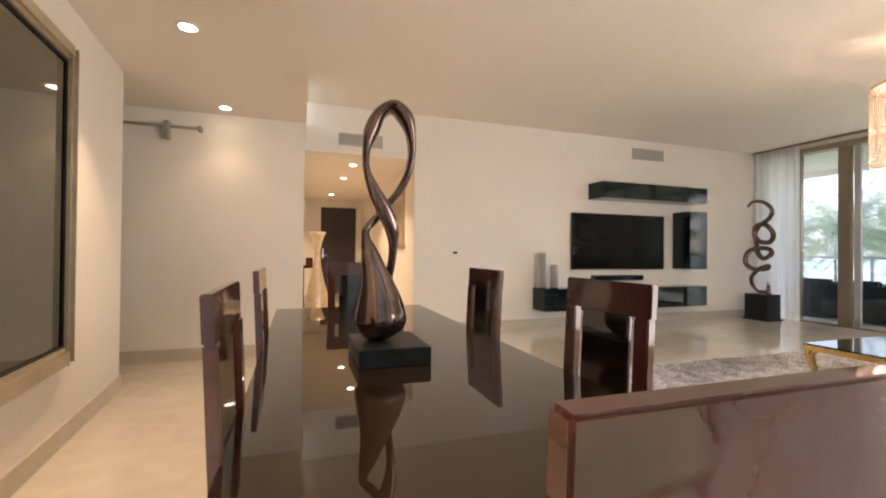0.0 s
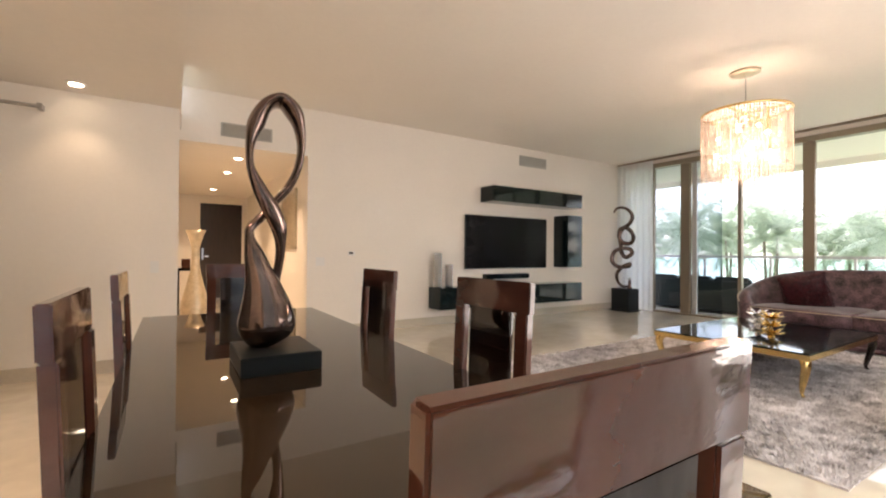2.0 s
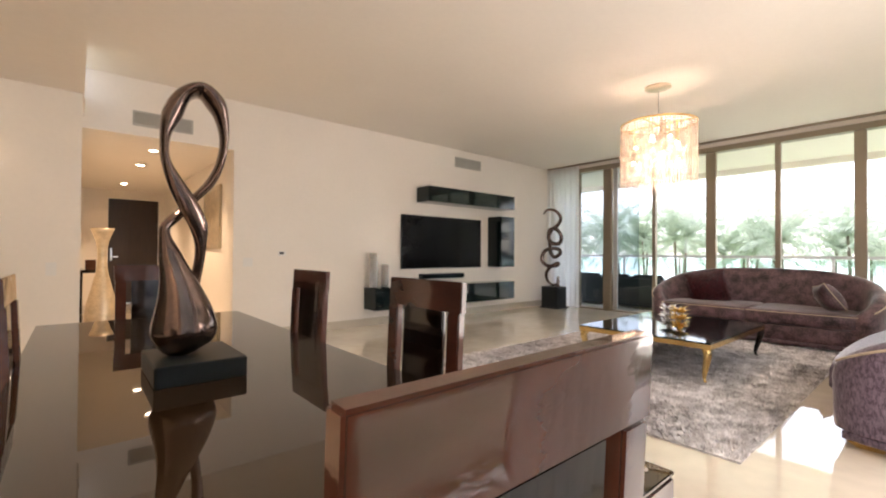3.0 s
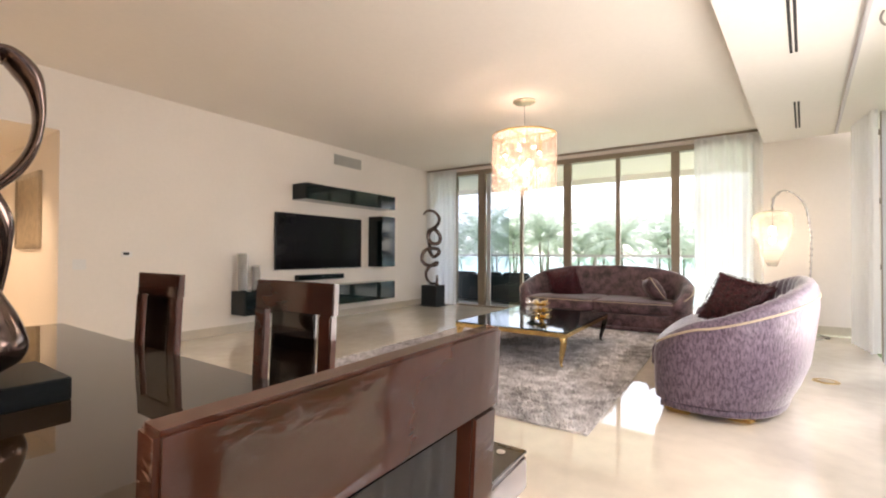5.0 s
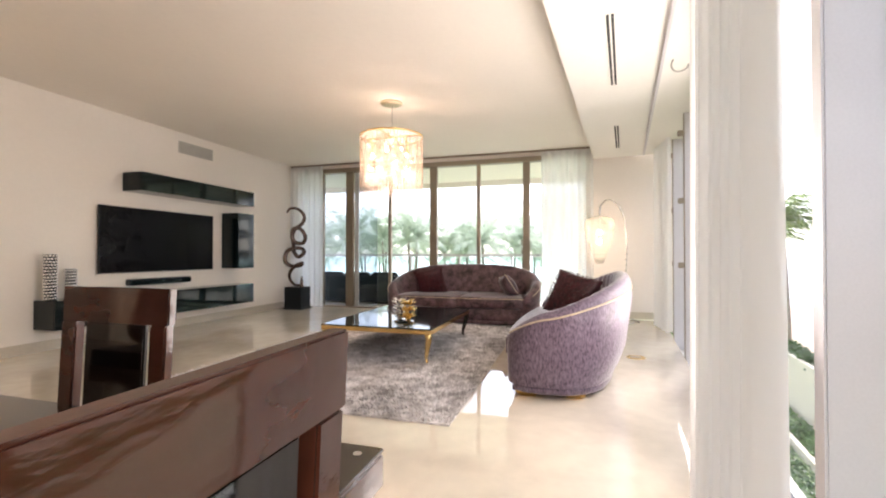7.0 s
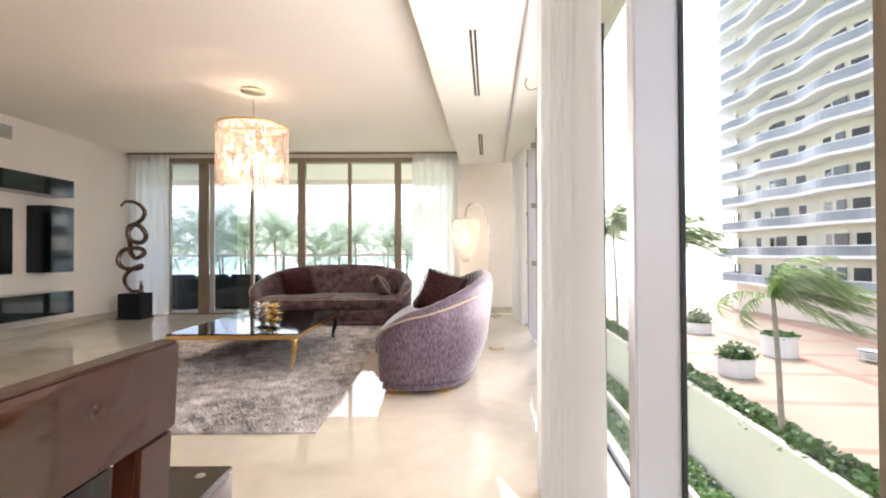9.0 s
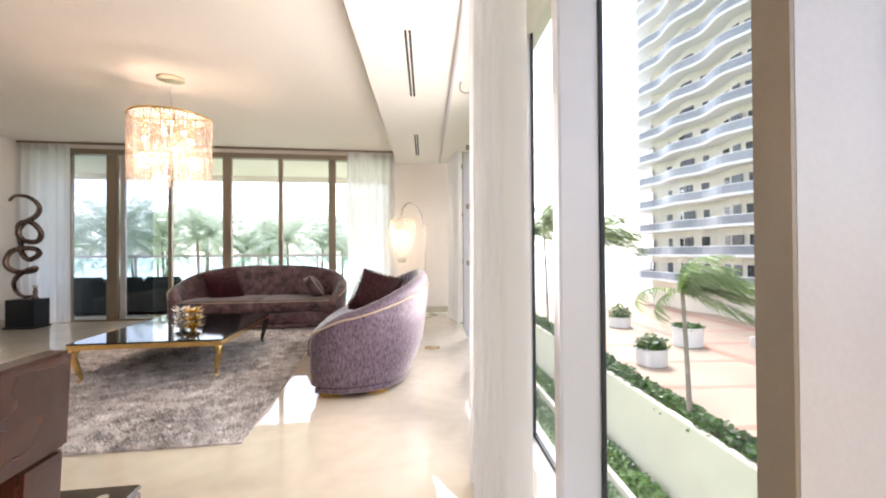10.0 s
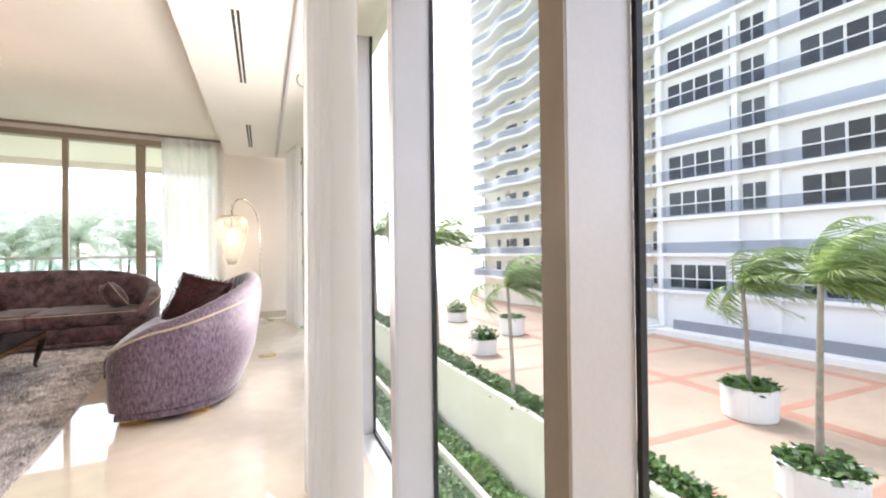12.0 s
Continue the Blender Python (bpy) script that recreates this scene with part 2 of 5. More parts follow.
HEDGE = leaf_mat("hedge_leaves", (0.03, 0.075, 0.02), (0.13, 0.25, 0.06), 2.0)
HEDGE_LIGHT = leaf_mat("bright_hedge_leaves", (0.06, 0.14, 0.03), (0.22, 0.38, 0.09), 2.0)
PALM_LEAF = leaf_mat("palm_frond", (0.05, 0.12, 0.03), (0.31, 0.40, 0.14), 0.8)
# distance haze over the beach grove and shrubs is mixed into these leaf colours
BEACH_LEAF = leaf_mat("haze_paled_foliage", (0.52, 0.60, 0.51), (0.78, 0.82, 0.72), 0.5)
PALM_TRUNK = mat("palm_bark", (0.30, 0.245, 0.20), 0.9, var=0.25, scale=4, fine=22, bump=0.5, bump_scale=15)
# the haze above the water is put into this pale colour
SEA = mat("haze_tinted_sea", (0.66, 0.71, 0.71), 0.5, var=0.12, scale=0.02, fine=0.2)
SAND = mat("grass_and_sand", (0.26, 0.33, 0.17), 0.9, var=0.25, scale=0.06, fine=0.8)
WICKER = mat("dark_green_black_wicker", (0.010, 0.020, 0.020), 0.5, var=0.3, scale=20, fine=120, bump=0.5, bump_scale=60)

# ---- mesh helpers ----
def box(bm, x0, x1, y0, y1, z0, z1, m=None, bevel=0.0):
    vs = bmesh.ops.create_cube(bm, size=1.0)["verts"]
    bmesh.ops.scale(bm, vec=(x1 - x0, y1 - y0, z1 - z0), verts=vs)
    bmesh.ops.translate(bm, vec=((x0 + x1) / 2, (y0 + y1) / 2, (z0 + z1) / 2), verts=vs)
    if bevel:
        edges = list({e for v in vs for e in v.link_edges})
        vs = [v for v in bmesh.ops.bevel(bm, geom=edges, offset=bevel, segments=2, affect="EDGES", clamp_overlap=True)["verts"]]
    if m is not None:
        bmesh.ops.transform(bm, matrix=m, verts=vs)
    return vs


def tube(bm, pts, radii, n=10, cap=True, flat=1.0):
    """A tube through the points, with a radius at each; flat squeezes it across its bend."""
    rings, up = [], Vector((0.0, 0.0, 1.0))
    pts = [Vector(p) for p in pts]
    if not isinstance(radii, (list, tuple)):
        radii = [radii] * len(pts)
    side = None
    for i, p in enumerate(pts):
        d = (pts[min(i + 1, len(pts) - 1)] - pts[max(i - 1, 0)]).normalized()
        if side is None:
            side = d.cross(up if abs(d.z) < 0.9 else Vector((0, 1, 0))).normalized()
        else:
            side = (side - d * side.dot(d)).normalized()
        other = d.cross(side)
        rings.append([bm.verts.new(p + (side * math.cos(a) + other * math.sin(a) * flat) * radii[i])
                      for a in (2 * math.pi * k / n for k in range(n))])
    for a, b in zip(rings, rings[1:]):
        for k in range(n):
            bm.faces.new((a[k], a[(k + 1) % n], b[(k + 1) % n], b[k]))
    if cap:
        bm.faces.new(rings[0][::-1])
        bm.faces.new(rings[-1])
    return rings


def lathe(bm, profile, n=32, center=(0, 0, 0), wave=None):
    """Turns (radius, height) pairs round the z axis."""
    cx, cy, cz = center
    rings = []
    for r, z in profile:
        rings.append([bm.verts.new((cx + r * (wave(a) if wave else 1) * math.cos(a), cy + r * (wave(a) if wave else 1) * math.sin(a), cz + z))
                      for a in (2 * math.pi * k / n for k in range(n))])
    for a, b in zip(rings, rings[1:]):
        for k in range(n):
            bm.faces.new((a[k], a[(k + 1) % n], b[(k + 1) % n], b[k]))
    bm.faces.new(rings[0][::-1])
    bm.faces.new(rings[-1])


def smooth_path(keys, steps=8):
    """A Catmull-Rom line through the keys."""
    ks = [Vector(k) for k in keys]
    ks = [2 * ks[0] - ks[1]] + ks + [2 * ks[-1] - ks[-2]]
    out = []
    for a, b, c, d in zip(ks, ks[1:], ks[2:], ks[3:]):
        for s in range(steps):
            t = s / steps
            out.append(0.5 * (2 * b + (c - a) * t + (2 * a - 5 * b + 4 * c - d) * t * t + (3 * b - a - 3 * c + d) * t ** 3))
    return out + [ks[-2]]


def mesh_of(name, bm, material, smooth=False):
    bmesh.ops.recalc_face_normals(bm, faces=bm.faces)
    me = bpy.data.meshes.new(name)
    bm.to_mesh(me)
    bm.free()
    me.materials.append(material)
    if smooth:
        me.polygons.foreach_set("use_smooth", [True] * len(me.polygons))
        me.update()
    return me


def part(name, bm, material, parent=None, label="", smooth=False, m=None):
    ob = new(name, mesh_of(name, bm, material, smooth))
    ob.parent = parent
    if m is not None:
        ob.matrix_basis = m
    if label:
        ob["label"] = label
    return ob


def thing(name, label, category, m=None, group="", kind=""):
    ob = new(name)
    ob.empty_display_size = 0.1
    if m is not None:
        ob.matrix_basis = m
    return tagged(ob, label, category, group, kind)


def boxes(name, dims, material, parent=None, label="", bevel=0.0, m=None):
    bm = bmesh.new()
    for d in dims:
        box(bm, *d, bevel=bevel)
    return part(name, bm, material, parent, label, m=m)


def structure(name, dims, material, label, category, m=None, bevel=0.0):
    return tagged(boxes(name, dims, material, bevel=bevel, m=m), label, category, kind="structure")


# ---- plan ----
NORTH, EAST, HIGH, LOW = 5.65, 8.66, 3.11, 2.59   # television wall, balcony wall, living and dining ceilings
STEP = 0.35                                         # edge of the lower dining ceiling
SKEW = pose(0, 0.186, 0, 0, 0, -6.3)                # the window facade runs a little askew; its y is measured from the soffit's edge
SOFFIT_Z = 2.90



def slab(name, outline, z0, z1, material, label, category):
    """A horizontal slab over a plan outline."""
    bm = bmesh.new()
    low = [bm.verts.new((x, y, z0)) for x, y in outline]
    top = [bm.verts.new((x, y, z1)) for x, y in outline]
    bm.faces.new(low[::-1])
    bm.faces.new(top)
    for k in range(len(outline)):
        j = (k + 1) % len(outline)
        bm.faces.new((low[k], low[j], top[j], top[k]))
    return tagged(part(name, bm, material), label, category, kind="structure")


def sk(x, y):
    """Plan place of a point of the facade."""
    v = SKEW @ Vector((x, y, 0))
    return (v.x, v.y)


# ---- floor, walls, ceilings ----
slab("floor", [(-3.2, 12.2), (-3.2, 0.5), sk(-1.4, -1.5), sk(-0.23, -1.5), sk(-0.23, -1.13), sk(8.66, -1.13), (8.95, 12.2)], -0.25, 0.0, MARBLE,
     "polished cream marble floor with soft reflections", "floor")
structure("wall_north", [(1.85, EAST + 0.25, NORTH, NORTH + 0.2, 0, HIGH), (0.1, 1.85, NORTH, NORTH + 0.2, 2.47, HIGH)], PAINT,
          "cream painted wall with a wide opening to the hall", "wall")
structure("wall_east", [(EAST, EAST + 0.2, 5.55, NORTH, 0, HIGH), (EAST, EAST + 0.2, -2.2, -0.66, 0, HIGH), (EAST, EAST + 0.2, -0.66, 5.55, 3.02, HIGH)], PAINT,
          "cream painted wall round the balcony doors", "wall")
WEST = pose(-1.087, 3.87, 0, 0, 0, 3.98)
structure("wall_west", [(-0.22, 0.0, -5.3, 0.0, 0, LOW)], PAINT, "cream painted dining wall with a framed mirror", "wall", m=WEST)
for name, dims in (("wall_niche", (-3.0, 0.34, 4.80, 5.0, 0, LOW)), ("wall_niche_end", (-3.2, -3.0, 3.6, 5.0, 0, LOW)), ("wall_niche_return", (-3.0, -1.30, 3.67, 3.87, 0, LOW))):
    structure(name, [dims], PAINT, "cream painted wall beside the hall", "wall")
for name, dims in (("wall_hall_west", [(0.14, 0.34, 5.0, 12.0, 0, 2.7)]), ("wall_hall_east", [(1.88, 2.08, NORTH + 0.2, 12.0, 0, 2.7)]),
                   ("wall_hall_end", [(0.34, 0.80, 11.5, 11.7, 0, 2.5), (1.80, 1.88, 11.5, 11.7, 0, 2.5), (0.80, 1.80, 11.5, 11.7, 2.36, 2.5)])):
    structure(name, dims, PAINT, "cream painted wall of the entrance hall", "wall")
slab("ceiling_living", [(STEP, NORTH + 0.2), (STEP, -1.0), sk(8.75, -0.4), (EAST + 0.2, NORTH + 0.2)], HIGH, HIGH + 0.2, CEIL, "cream painted high living room ceiling", "ceiling")
slab("ceiling_dining", [(-3.2, 5.0), (-3.2, 0.5), sk(-1.4, -1.5), (STEP, -1.36), (STEP, 5.0)], LOW, LOW + 0.75, CEIL, "lower cream painted ceiling over the dining side", "ceiling")
structure("ceiling_hall", [(0.34, 1.88, NORTH + 0.2, 11.5, 2.5, 2.6), (0.14, 0.36, 5.0, NORTH + 0.2, LOW, 2.8)], CEIL, "cream painted hall ceiling", "ceiling")
structure("ceiling_soffit", [(0.30, 8.72, -1.5, 0.0, SOFFIT_Z, 3.4)], SOFFIT, "white painted lowered ceiling strip along the windows", "ceiling", m=SKEW)
structure("baseboard", [(1.86, EAST, NORTH - 0.018, NORTH, 0, 0.12), (-3.0, 0.34, 4.782, 4.80, 0, 0.12),
          (EAST - 0.018, EAST, -1.9, -0.68, 0, 0.12), (1.862, 1.88, NORTH + 0.2, 11.5, 0, 0.12)], BASEB, "beige stone skirting", "skirting")

structure("baseboard_west", [(0.0, 0.018, -5.1, 0.0, 0, 0.12)], BASEB, "beige stone skirting", "skirting", m=WEST)

# ---- window facade ----
structure("window_recess", [(-0.23, 8.66, -1.5, -1.13, -0.42, -0.29)], CONCRETE, "pale sunken channel along the foot of the windows", "channel", m=SKEW)
facade = thing("window_1", "floor-to-ceiling aluminium window facade with pale deep mullions", "window", SKEW, kind="structure")
POSTS = [-0.23, 1.10, 2.42, 3.75, 5.08, 6.41, 7.74]
for x in POSTS:
    ob = boxes("mullion", [(x + 0.003, x + 0.085, -1.40, -1.205, -0.29, SOFFIT_Z)], PALE_AL, facade, bevel=0.004)
    # brown puts the shade of the room-facing side into colour; the lit one stays pale
    boxes("mullion_front", [(x, x + 0.088, -1.205, -1.197, -0.29, SOFFIT_Z)], PALE_AL if x == 2.42 else BRONZE_AL, facade, "" if x == 2.42 else "brown front strip, shade of the room-facing side in its colour")
    boxes("gasket", [(x - 0.012, x + 0.003, -1.418, -1.398, -0.29, SOFFIT_Z)], GASKET, facade, "black rubber gasket")
for a, b in zip(POSTS, POSTS[1:] + [8.66]):
    pane = boxes("pane", [(a + 0.08, b - 0.005, -1.416, -1.406, -0.26, SOFFIT_Z)], PANE, facade)
    pane.visible_shadow = False
    boxes("sill", [(a + 0.086, b, -1.42, -1.395, -0.29, -0.26)], GASKET, facade, "black bottom gasket")
for x in POSTS[4:]:
    for z in (0.98, 1.78, 2.62):
        boxes("bracket", [(x + 0.01, x + 0.05, -1.197, -1.13, z, z + 0.07)], BRONZE_AL, facade, "bronze curtain bracket", bevel=0.006)
tagged(boxes("curtain_rail", [(0.5, 8.5, -0.845, -0.815, SOFFIT_Z - 0.05, SOFFIT_Z - 0.002)], PALE_AL, m=SKEW, bevel=0.006),
       "slim pale aluminium curtain track under the lowered ceiling", "curtain rail")
structure("wall_south_west", [(-1.4, -0.23, -1.42, -1.3, 0, LOW)], PAINT, "plain cream wall beside the windows", "wall", m=SKEW)

hook = thing("curtain_hook", "dark curved metal hook under the lowered ceiling", "hook", SKEW @ pose(4.72, -0.985, SOFFIT_Z))
bm = bmesh.new()
tube(bm, smooth_path([(0, 0.06, 0.0), (0, 0.075, -0.05), (0, 0.055, -0.10), (0, 0.0, -0.115), (0, -0.05, -0.09), (0, -0.06, -0.06)], 5), 0.008, 8)
part("bent_rod", bm, SATIN, hook, smooth=True)

# ---- balcony doors ----
doors = thing("window_2", "bronze aluminium sliding balcony doors with clear glass", "window", kind="structure")
boxes("head_frame", [(EAST - 0.03, EAST + 0.14, -0.66, 5.55, 2.93, 3.02)], BRONZE_AL, doors, bevel=0.004)
boxes("floor_track", [(EAST - 0.02, EAST + 0.14, -0.66, 5.55, 0.0, 0.03)], BRONZE_AL, doors, bevel=0.004)
for y, w in ((4.90, 0.05), (4.238, 0.17), (3.29, 0.06), (2.325, 0.15), (1.387, 0.07), (0.45, 0.13), (-0.63, 0.06)):
    boxes("stile", [(EAST + 0.01, EAST + 0.10, y - w / 2, y + w / 2, 0.03, 2.93)], BRONZE_AL, doors, bevel=0.006)
edges = [5.55, 4.90, 4.238, 3.29, 2.325, 1.387, 0.45, -0.63]
for k, (a, b) in enumerate(zip(edges, edges[1:])):
    g = boxes("pane", [(EAST + 0.05, EAST + 0.06, b, a, 0.03, 2.93)], PANE_GREY if k < 2 else PANE, doors, "grey tinted glass" if k < 2 else "")
    g.visible_shadow = False
g = boxes("pane", [(EAST + 0.115, EAST + 0.125, 3.62, 4.10, 0.03, 2.93)], PANE_GREY, doors, "grey tinted glass")
g.visible_shadow = False
boxes("stile", [(EAST + 0.10, EAST + 0.14, 4.06, 4.15, 0.03, 2.93)], PALE_AL, doors)
tagged(boxes("curtain_track", [(EAST - 0.12, EAST - 0.06, -0.7, 5.63, HIGH - 0.03, HIGH - 0.002)], BRONZE_AL, bevel=0.004),
       "dark bronze curtain track on the ceiling", "curtain rail")

# ---- balcony ----
slab("balcony_floor", [(8.95, -3.0), (11.0, -3.0), (11.0, 9.0), (8.95, 9.0)], -0.25, -0.02, BALCONY, "pale balcony floor", "floor")
slab("balcony_ceiling", [(8.95, -3.0), (11.0, -3.0), (11.0, 9.0), (8.95, 9.0)], 2.98, 3.3, BALCONY, "white painted balcony slab overhead", "ceiling")
structure("balcony_beam", [(10.85, 11.0, -3.0, 9.0, 2.86, 2.98)], BALCONY, "white edge beam of the balcony above", "beam")
railing = thing("balcony_railing", "glass balcony railing with a pale aluminium handrail", "railing", pose(10.75, 0, -0.02))
boxes("handrail", [(-0.03, 0.03, -3.0, 9.0, 1.12, 1.17)], PALE_AL, railing, bevel=0.008)
boxes("bottom_rail", [(-0.02, 0.02, -3.0, 9.0, 0.06, 0.10)], PALE_AL, railing)
for k in range(10):
    y = -2.9 + k * 1.3
    boxes("post", [(-0.025, 0.025, y - 0.02, y + 0.02, 0, 1.12)], PALE_AL, railing)
    g = boxes("pane", [(-0.005, 0.005, y + 0.03, y + 1.27, 0.10, 1.10)], PANE_GREEN, railing)
    g.visible_shadow = False

# ---- outdoors ----
GROUND, LOWER = -5.6, -8.9
slab("ground", [sk(-300, -10.2), sk(-300, -900), (2600, -900), sk(2600, -10.2)], GROUND - 0.4, GROUND, PAVER, "pale plaza paving with terracotta bands", "ground")
slab("lower_garden", [(-400, -60), (60, -60), (60, 300), (-400, 300)], LOWER - 0.4, LOWER, SAND, "planted ground below the building", "ground")
slab("beach_ground", [(60, -60), (90, -60), (90, 600), (60, 600)], LOWER - 0.4, LOWER + 0.3, SAND, "planted beach strip", "ground")
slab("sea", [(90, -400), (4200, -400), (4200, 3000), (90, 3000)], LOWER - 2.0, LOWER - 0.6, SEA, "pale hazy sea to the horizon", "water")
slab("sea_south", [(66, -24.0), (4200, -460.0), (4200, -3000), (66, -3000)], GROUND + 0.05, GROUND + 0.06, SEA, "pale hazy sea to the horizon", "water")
bands = thing("paving_bands", "terracotta coloured paving bands across the plaza", "paving", SKEW, kind="structure")
for k in range(10):
    x = -8.3 + k * 4.9
    boxes("band", [(x, x + 0.45, -29.0, -11.6, GROUND, GROUND + 0.006)], TERRACOTTA, bands)
for y in (-12.2, -20.6, -29.0):
    boxes("band", [(-30, 60, y, y + 0.7, GROUND, GROUND + 0.010)], TERRACOTTA, bands)
structure("retaining_wall", [(-30, 60, -10.2, -9.9, LOWER, GROUND + 0.55)], STUCCO, "cream stucco retaining wall with a planted top", "wall", m=SKEW, bevel=0.03)
structure("garden_kerb", [(-30, 60, -8.75, -8.5, LOWER, LOWER + 0.45)], STUCCO, "cream kerb of the lower garden bed", "kerb", m=SKEW, bevel=0.02)


def leaf_cloud(name, count, place, size, material, parent=None, seed=1):
    """A mass of small folded leaves, scattered by place(random)."""
    rnd = random.Random(seed)
    verts, faces = [], []
    for _ in range(count):
        c, up = place(rnd)
        a, s = rnd.uniform(0, 6.283), size * rnd.uniform(0.6, 1.3)
        d = Vector((math.cos(a), math.sin(a), rnd.uniform(-0.4, 0.7))).normalized()
        w = d.cross(Vector((rnd.uniform(-1, 1), rnd.uniform(-1, 1), 1.0))).normalized() * s * 0.35
        k = len(verts)
        verts += [c, c + d * s * 0.5 + w, c + d * s, c + d * s * 0.5 - w]
        faces += [(k, k + 1, k + 2), (k, k + 2, k + 3)]
    me = bpy.data.meshes.new(name)
    me.from_pydata([tuple(v) for v in verts], [], faces)
    me.materials.append(material)
    ob = new(name, me)
    ob.parent = parent
    return ob


def hedge(x0, x1, y0, y1, z0, h, seed, count, size=0.22):
    def place(r):
        x, y = r.uniform(x0, x1), r.uniform(y0, y1)
        top = h * (0.75 + 0.35 * noise.noise((x * 0.7, y * 0.7, seed)))
        edge = 1 - abs((y - (y0 + y1) / 2) / ((y1 - y0) / 2)) ** 3 * 0.5
        return Vector((x, y, z0 + top * edge * r.uniform(0.35, 1.0))), 1
    ob = leaf_cloud("hedge", count, place, size, HEDGE if seed != 4 else HEDGE_LIGHT, seed=seed)
    ob.matrix_basis = SKEW
    return tagged(ob, "trimmed green hedge along the planted wall", "hedge", kind="stuff")


hedge(-6, 45, -11.35, -10.05, GROUND + 0.05, 1.05, 3, 17000, 0.24)
hedge(-6, 45, -9.85, -8.78, LOWER, 1.15, 4, 15000, 0.20)
hedge(-6, 45, -8.4, -6.5, LOWER, 0.30, 5, 7000, 0.22)


def palm(place, height, lean, wind, fronds, length, leaflets, label, seed, group, leaf=PALM_LEAF, droop=0.115, rises=(-0.3, 2.2), blade=0.26, stout=1.0):
    rnd = random.Random(seed)
    tree = thing("palm_tree", label, "palm tree", pose(*place), group)
    pts = [(lean[0] * (t ** 1.6), lean[1] * (t ** 1.6), height * t) for t in (k / 9 for k in range(10))]
    bm = bmesh.new()
    tube(bm, pts, [stout * (0.105 - 0.035 * k / 9 + (0.04 if k == 0 else 0)) for k in range(10)], 9)
    part("trunk", bm, PALM_TRUNK, tree, smooth=True)
    top = Vector(pts[-1])
    verts, faces = [], []
    w = Vector(wind)
    for f in range(fronds):
        a = 6.283 * f / fronds + rnd.uniform(-0.25, 0.25)
        rise = rnd.uniform(*rises)
        d0 = (Vector((math.cos(a), math.sin(a), rise)).normalized() + w * 0.42).normalized()
        ln = length * rnd.uniform(0.8, 1.15)
        prev, p = None, top.copy()
        d = d0.copy()
        steps = leaflets
        for s in range(steps):
            t = s / steps
            d = (d + w * (0.12 + 0.25 * t) * (12 / steps) + Vector((0, 0, -droop * (12 / steps)))).normalized()
            q = p + d * ln / steps
            side = d.cross(Vector((0, 0, 1)))
            side = side.normalized() if side.length > 0.01 else Vector((1, 0, 0))
            wl_ = ln * blade * (math.sin(math.pi * (0.12 + 0.86 * t)) ** 0.7)
            for sg in (-1, 1):
                tip = p + side * sg * wl_ * 0.8 + d * wl_ * 0.55 + w * wl_ * 0.5 + Vector((0, 0, -wl_ * rnd.uniform(0.1, 0.8)))
                k = len(verts)
                verts += [tuple(p), tuple(p + d * ln / steps * 0.75), tuple(tip)]
                faces.append((k, k + 1, k + 2))
            k = len(verts)
            up = Vector((0, 0, 0.02))
            verts += [tuple(p - side * 0.02), tuple(p + side * 0.02), tuple(q + side * 0.015), tuple(q - side * 0.015)]
            faces.append((k, k + 1, k + 2, k + 3))
            p = q
    me = bpy.data.meshes.new("crown")
    me.from_pydata(verts, [], faces)
    me.materials.append(leaf)
    cr = new("crown", me)
    cr.parent = tree
    return tree


WIND = (-0.52, -0.80, 0.04)
palm((9.5, -19.6, GROUND + 1.0), 4.3, (0.15, 0.1), WIND, 34, 2.9, 24, "young palm in a white round planter, fronds blown by wind", 11, "plaza palms")
palm((5.5, -14.8, GROUND + 0.9), 4.9, (-0.05, -0.1), WIND, 36, 3.0, 26, "tall wind-blown palm in a white round planter", 12, "plaza palms")
palm((15.2, -12.15, GROUND), 5.2, (0.6, -0.2), WIND, 34, 2.7, 22, "wind-blown palm growing in the hedge bed", 13, "plaza palms")
palm((24.2, -13.3, GROUND), 7.3, (0.4, 0.0), WIND, 24, 3.0, 18, "slender palm with blown fronds behind the hedge wall", 14, "plaza palms")
palm((35.0, -14.6, GROUND), 9.2, (0.4, 0.2), WIND, 22, 3.2, 16, "tall palm near the beach end of the plaza", 15, "plaza palms")
palm((40.0, -15.0, GROUND), 8.6, (-0.3, 0.2), WIND, 22, 3.2, 16, "tall palm near the beach end of the plaza", 16, "plaza palms")
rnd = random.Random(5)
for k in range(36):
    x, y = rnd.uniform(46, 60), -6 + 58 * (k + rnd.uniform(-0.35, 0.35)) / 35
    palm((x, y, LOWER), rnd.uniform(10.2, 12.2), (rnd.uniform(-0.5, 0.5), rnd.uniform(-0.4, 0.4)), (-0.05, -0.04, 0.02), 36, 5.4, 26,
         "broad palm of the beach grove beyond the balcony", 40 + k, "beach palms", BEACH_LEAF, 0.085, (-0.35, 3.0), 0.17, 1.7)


def beach_shrubs(r):
    x, y = r.uniform(60, 78), r.uniform(-14, 60)
    return Vector((x, y, LOWER + (2.4 + 2.0 * noise.noise((x * 0.15, y * 0.2, 2.0))) * r.random())), 1


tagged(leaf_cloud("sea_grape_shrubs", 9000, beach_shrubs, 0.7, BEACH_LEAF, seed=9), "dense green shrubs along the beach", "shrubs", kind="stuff")


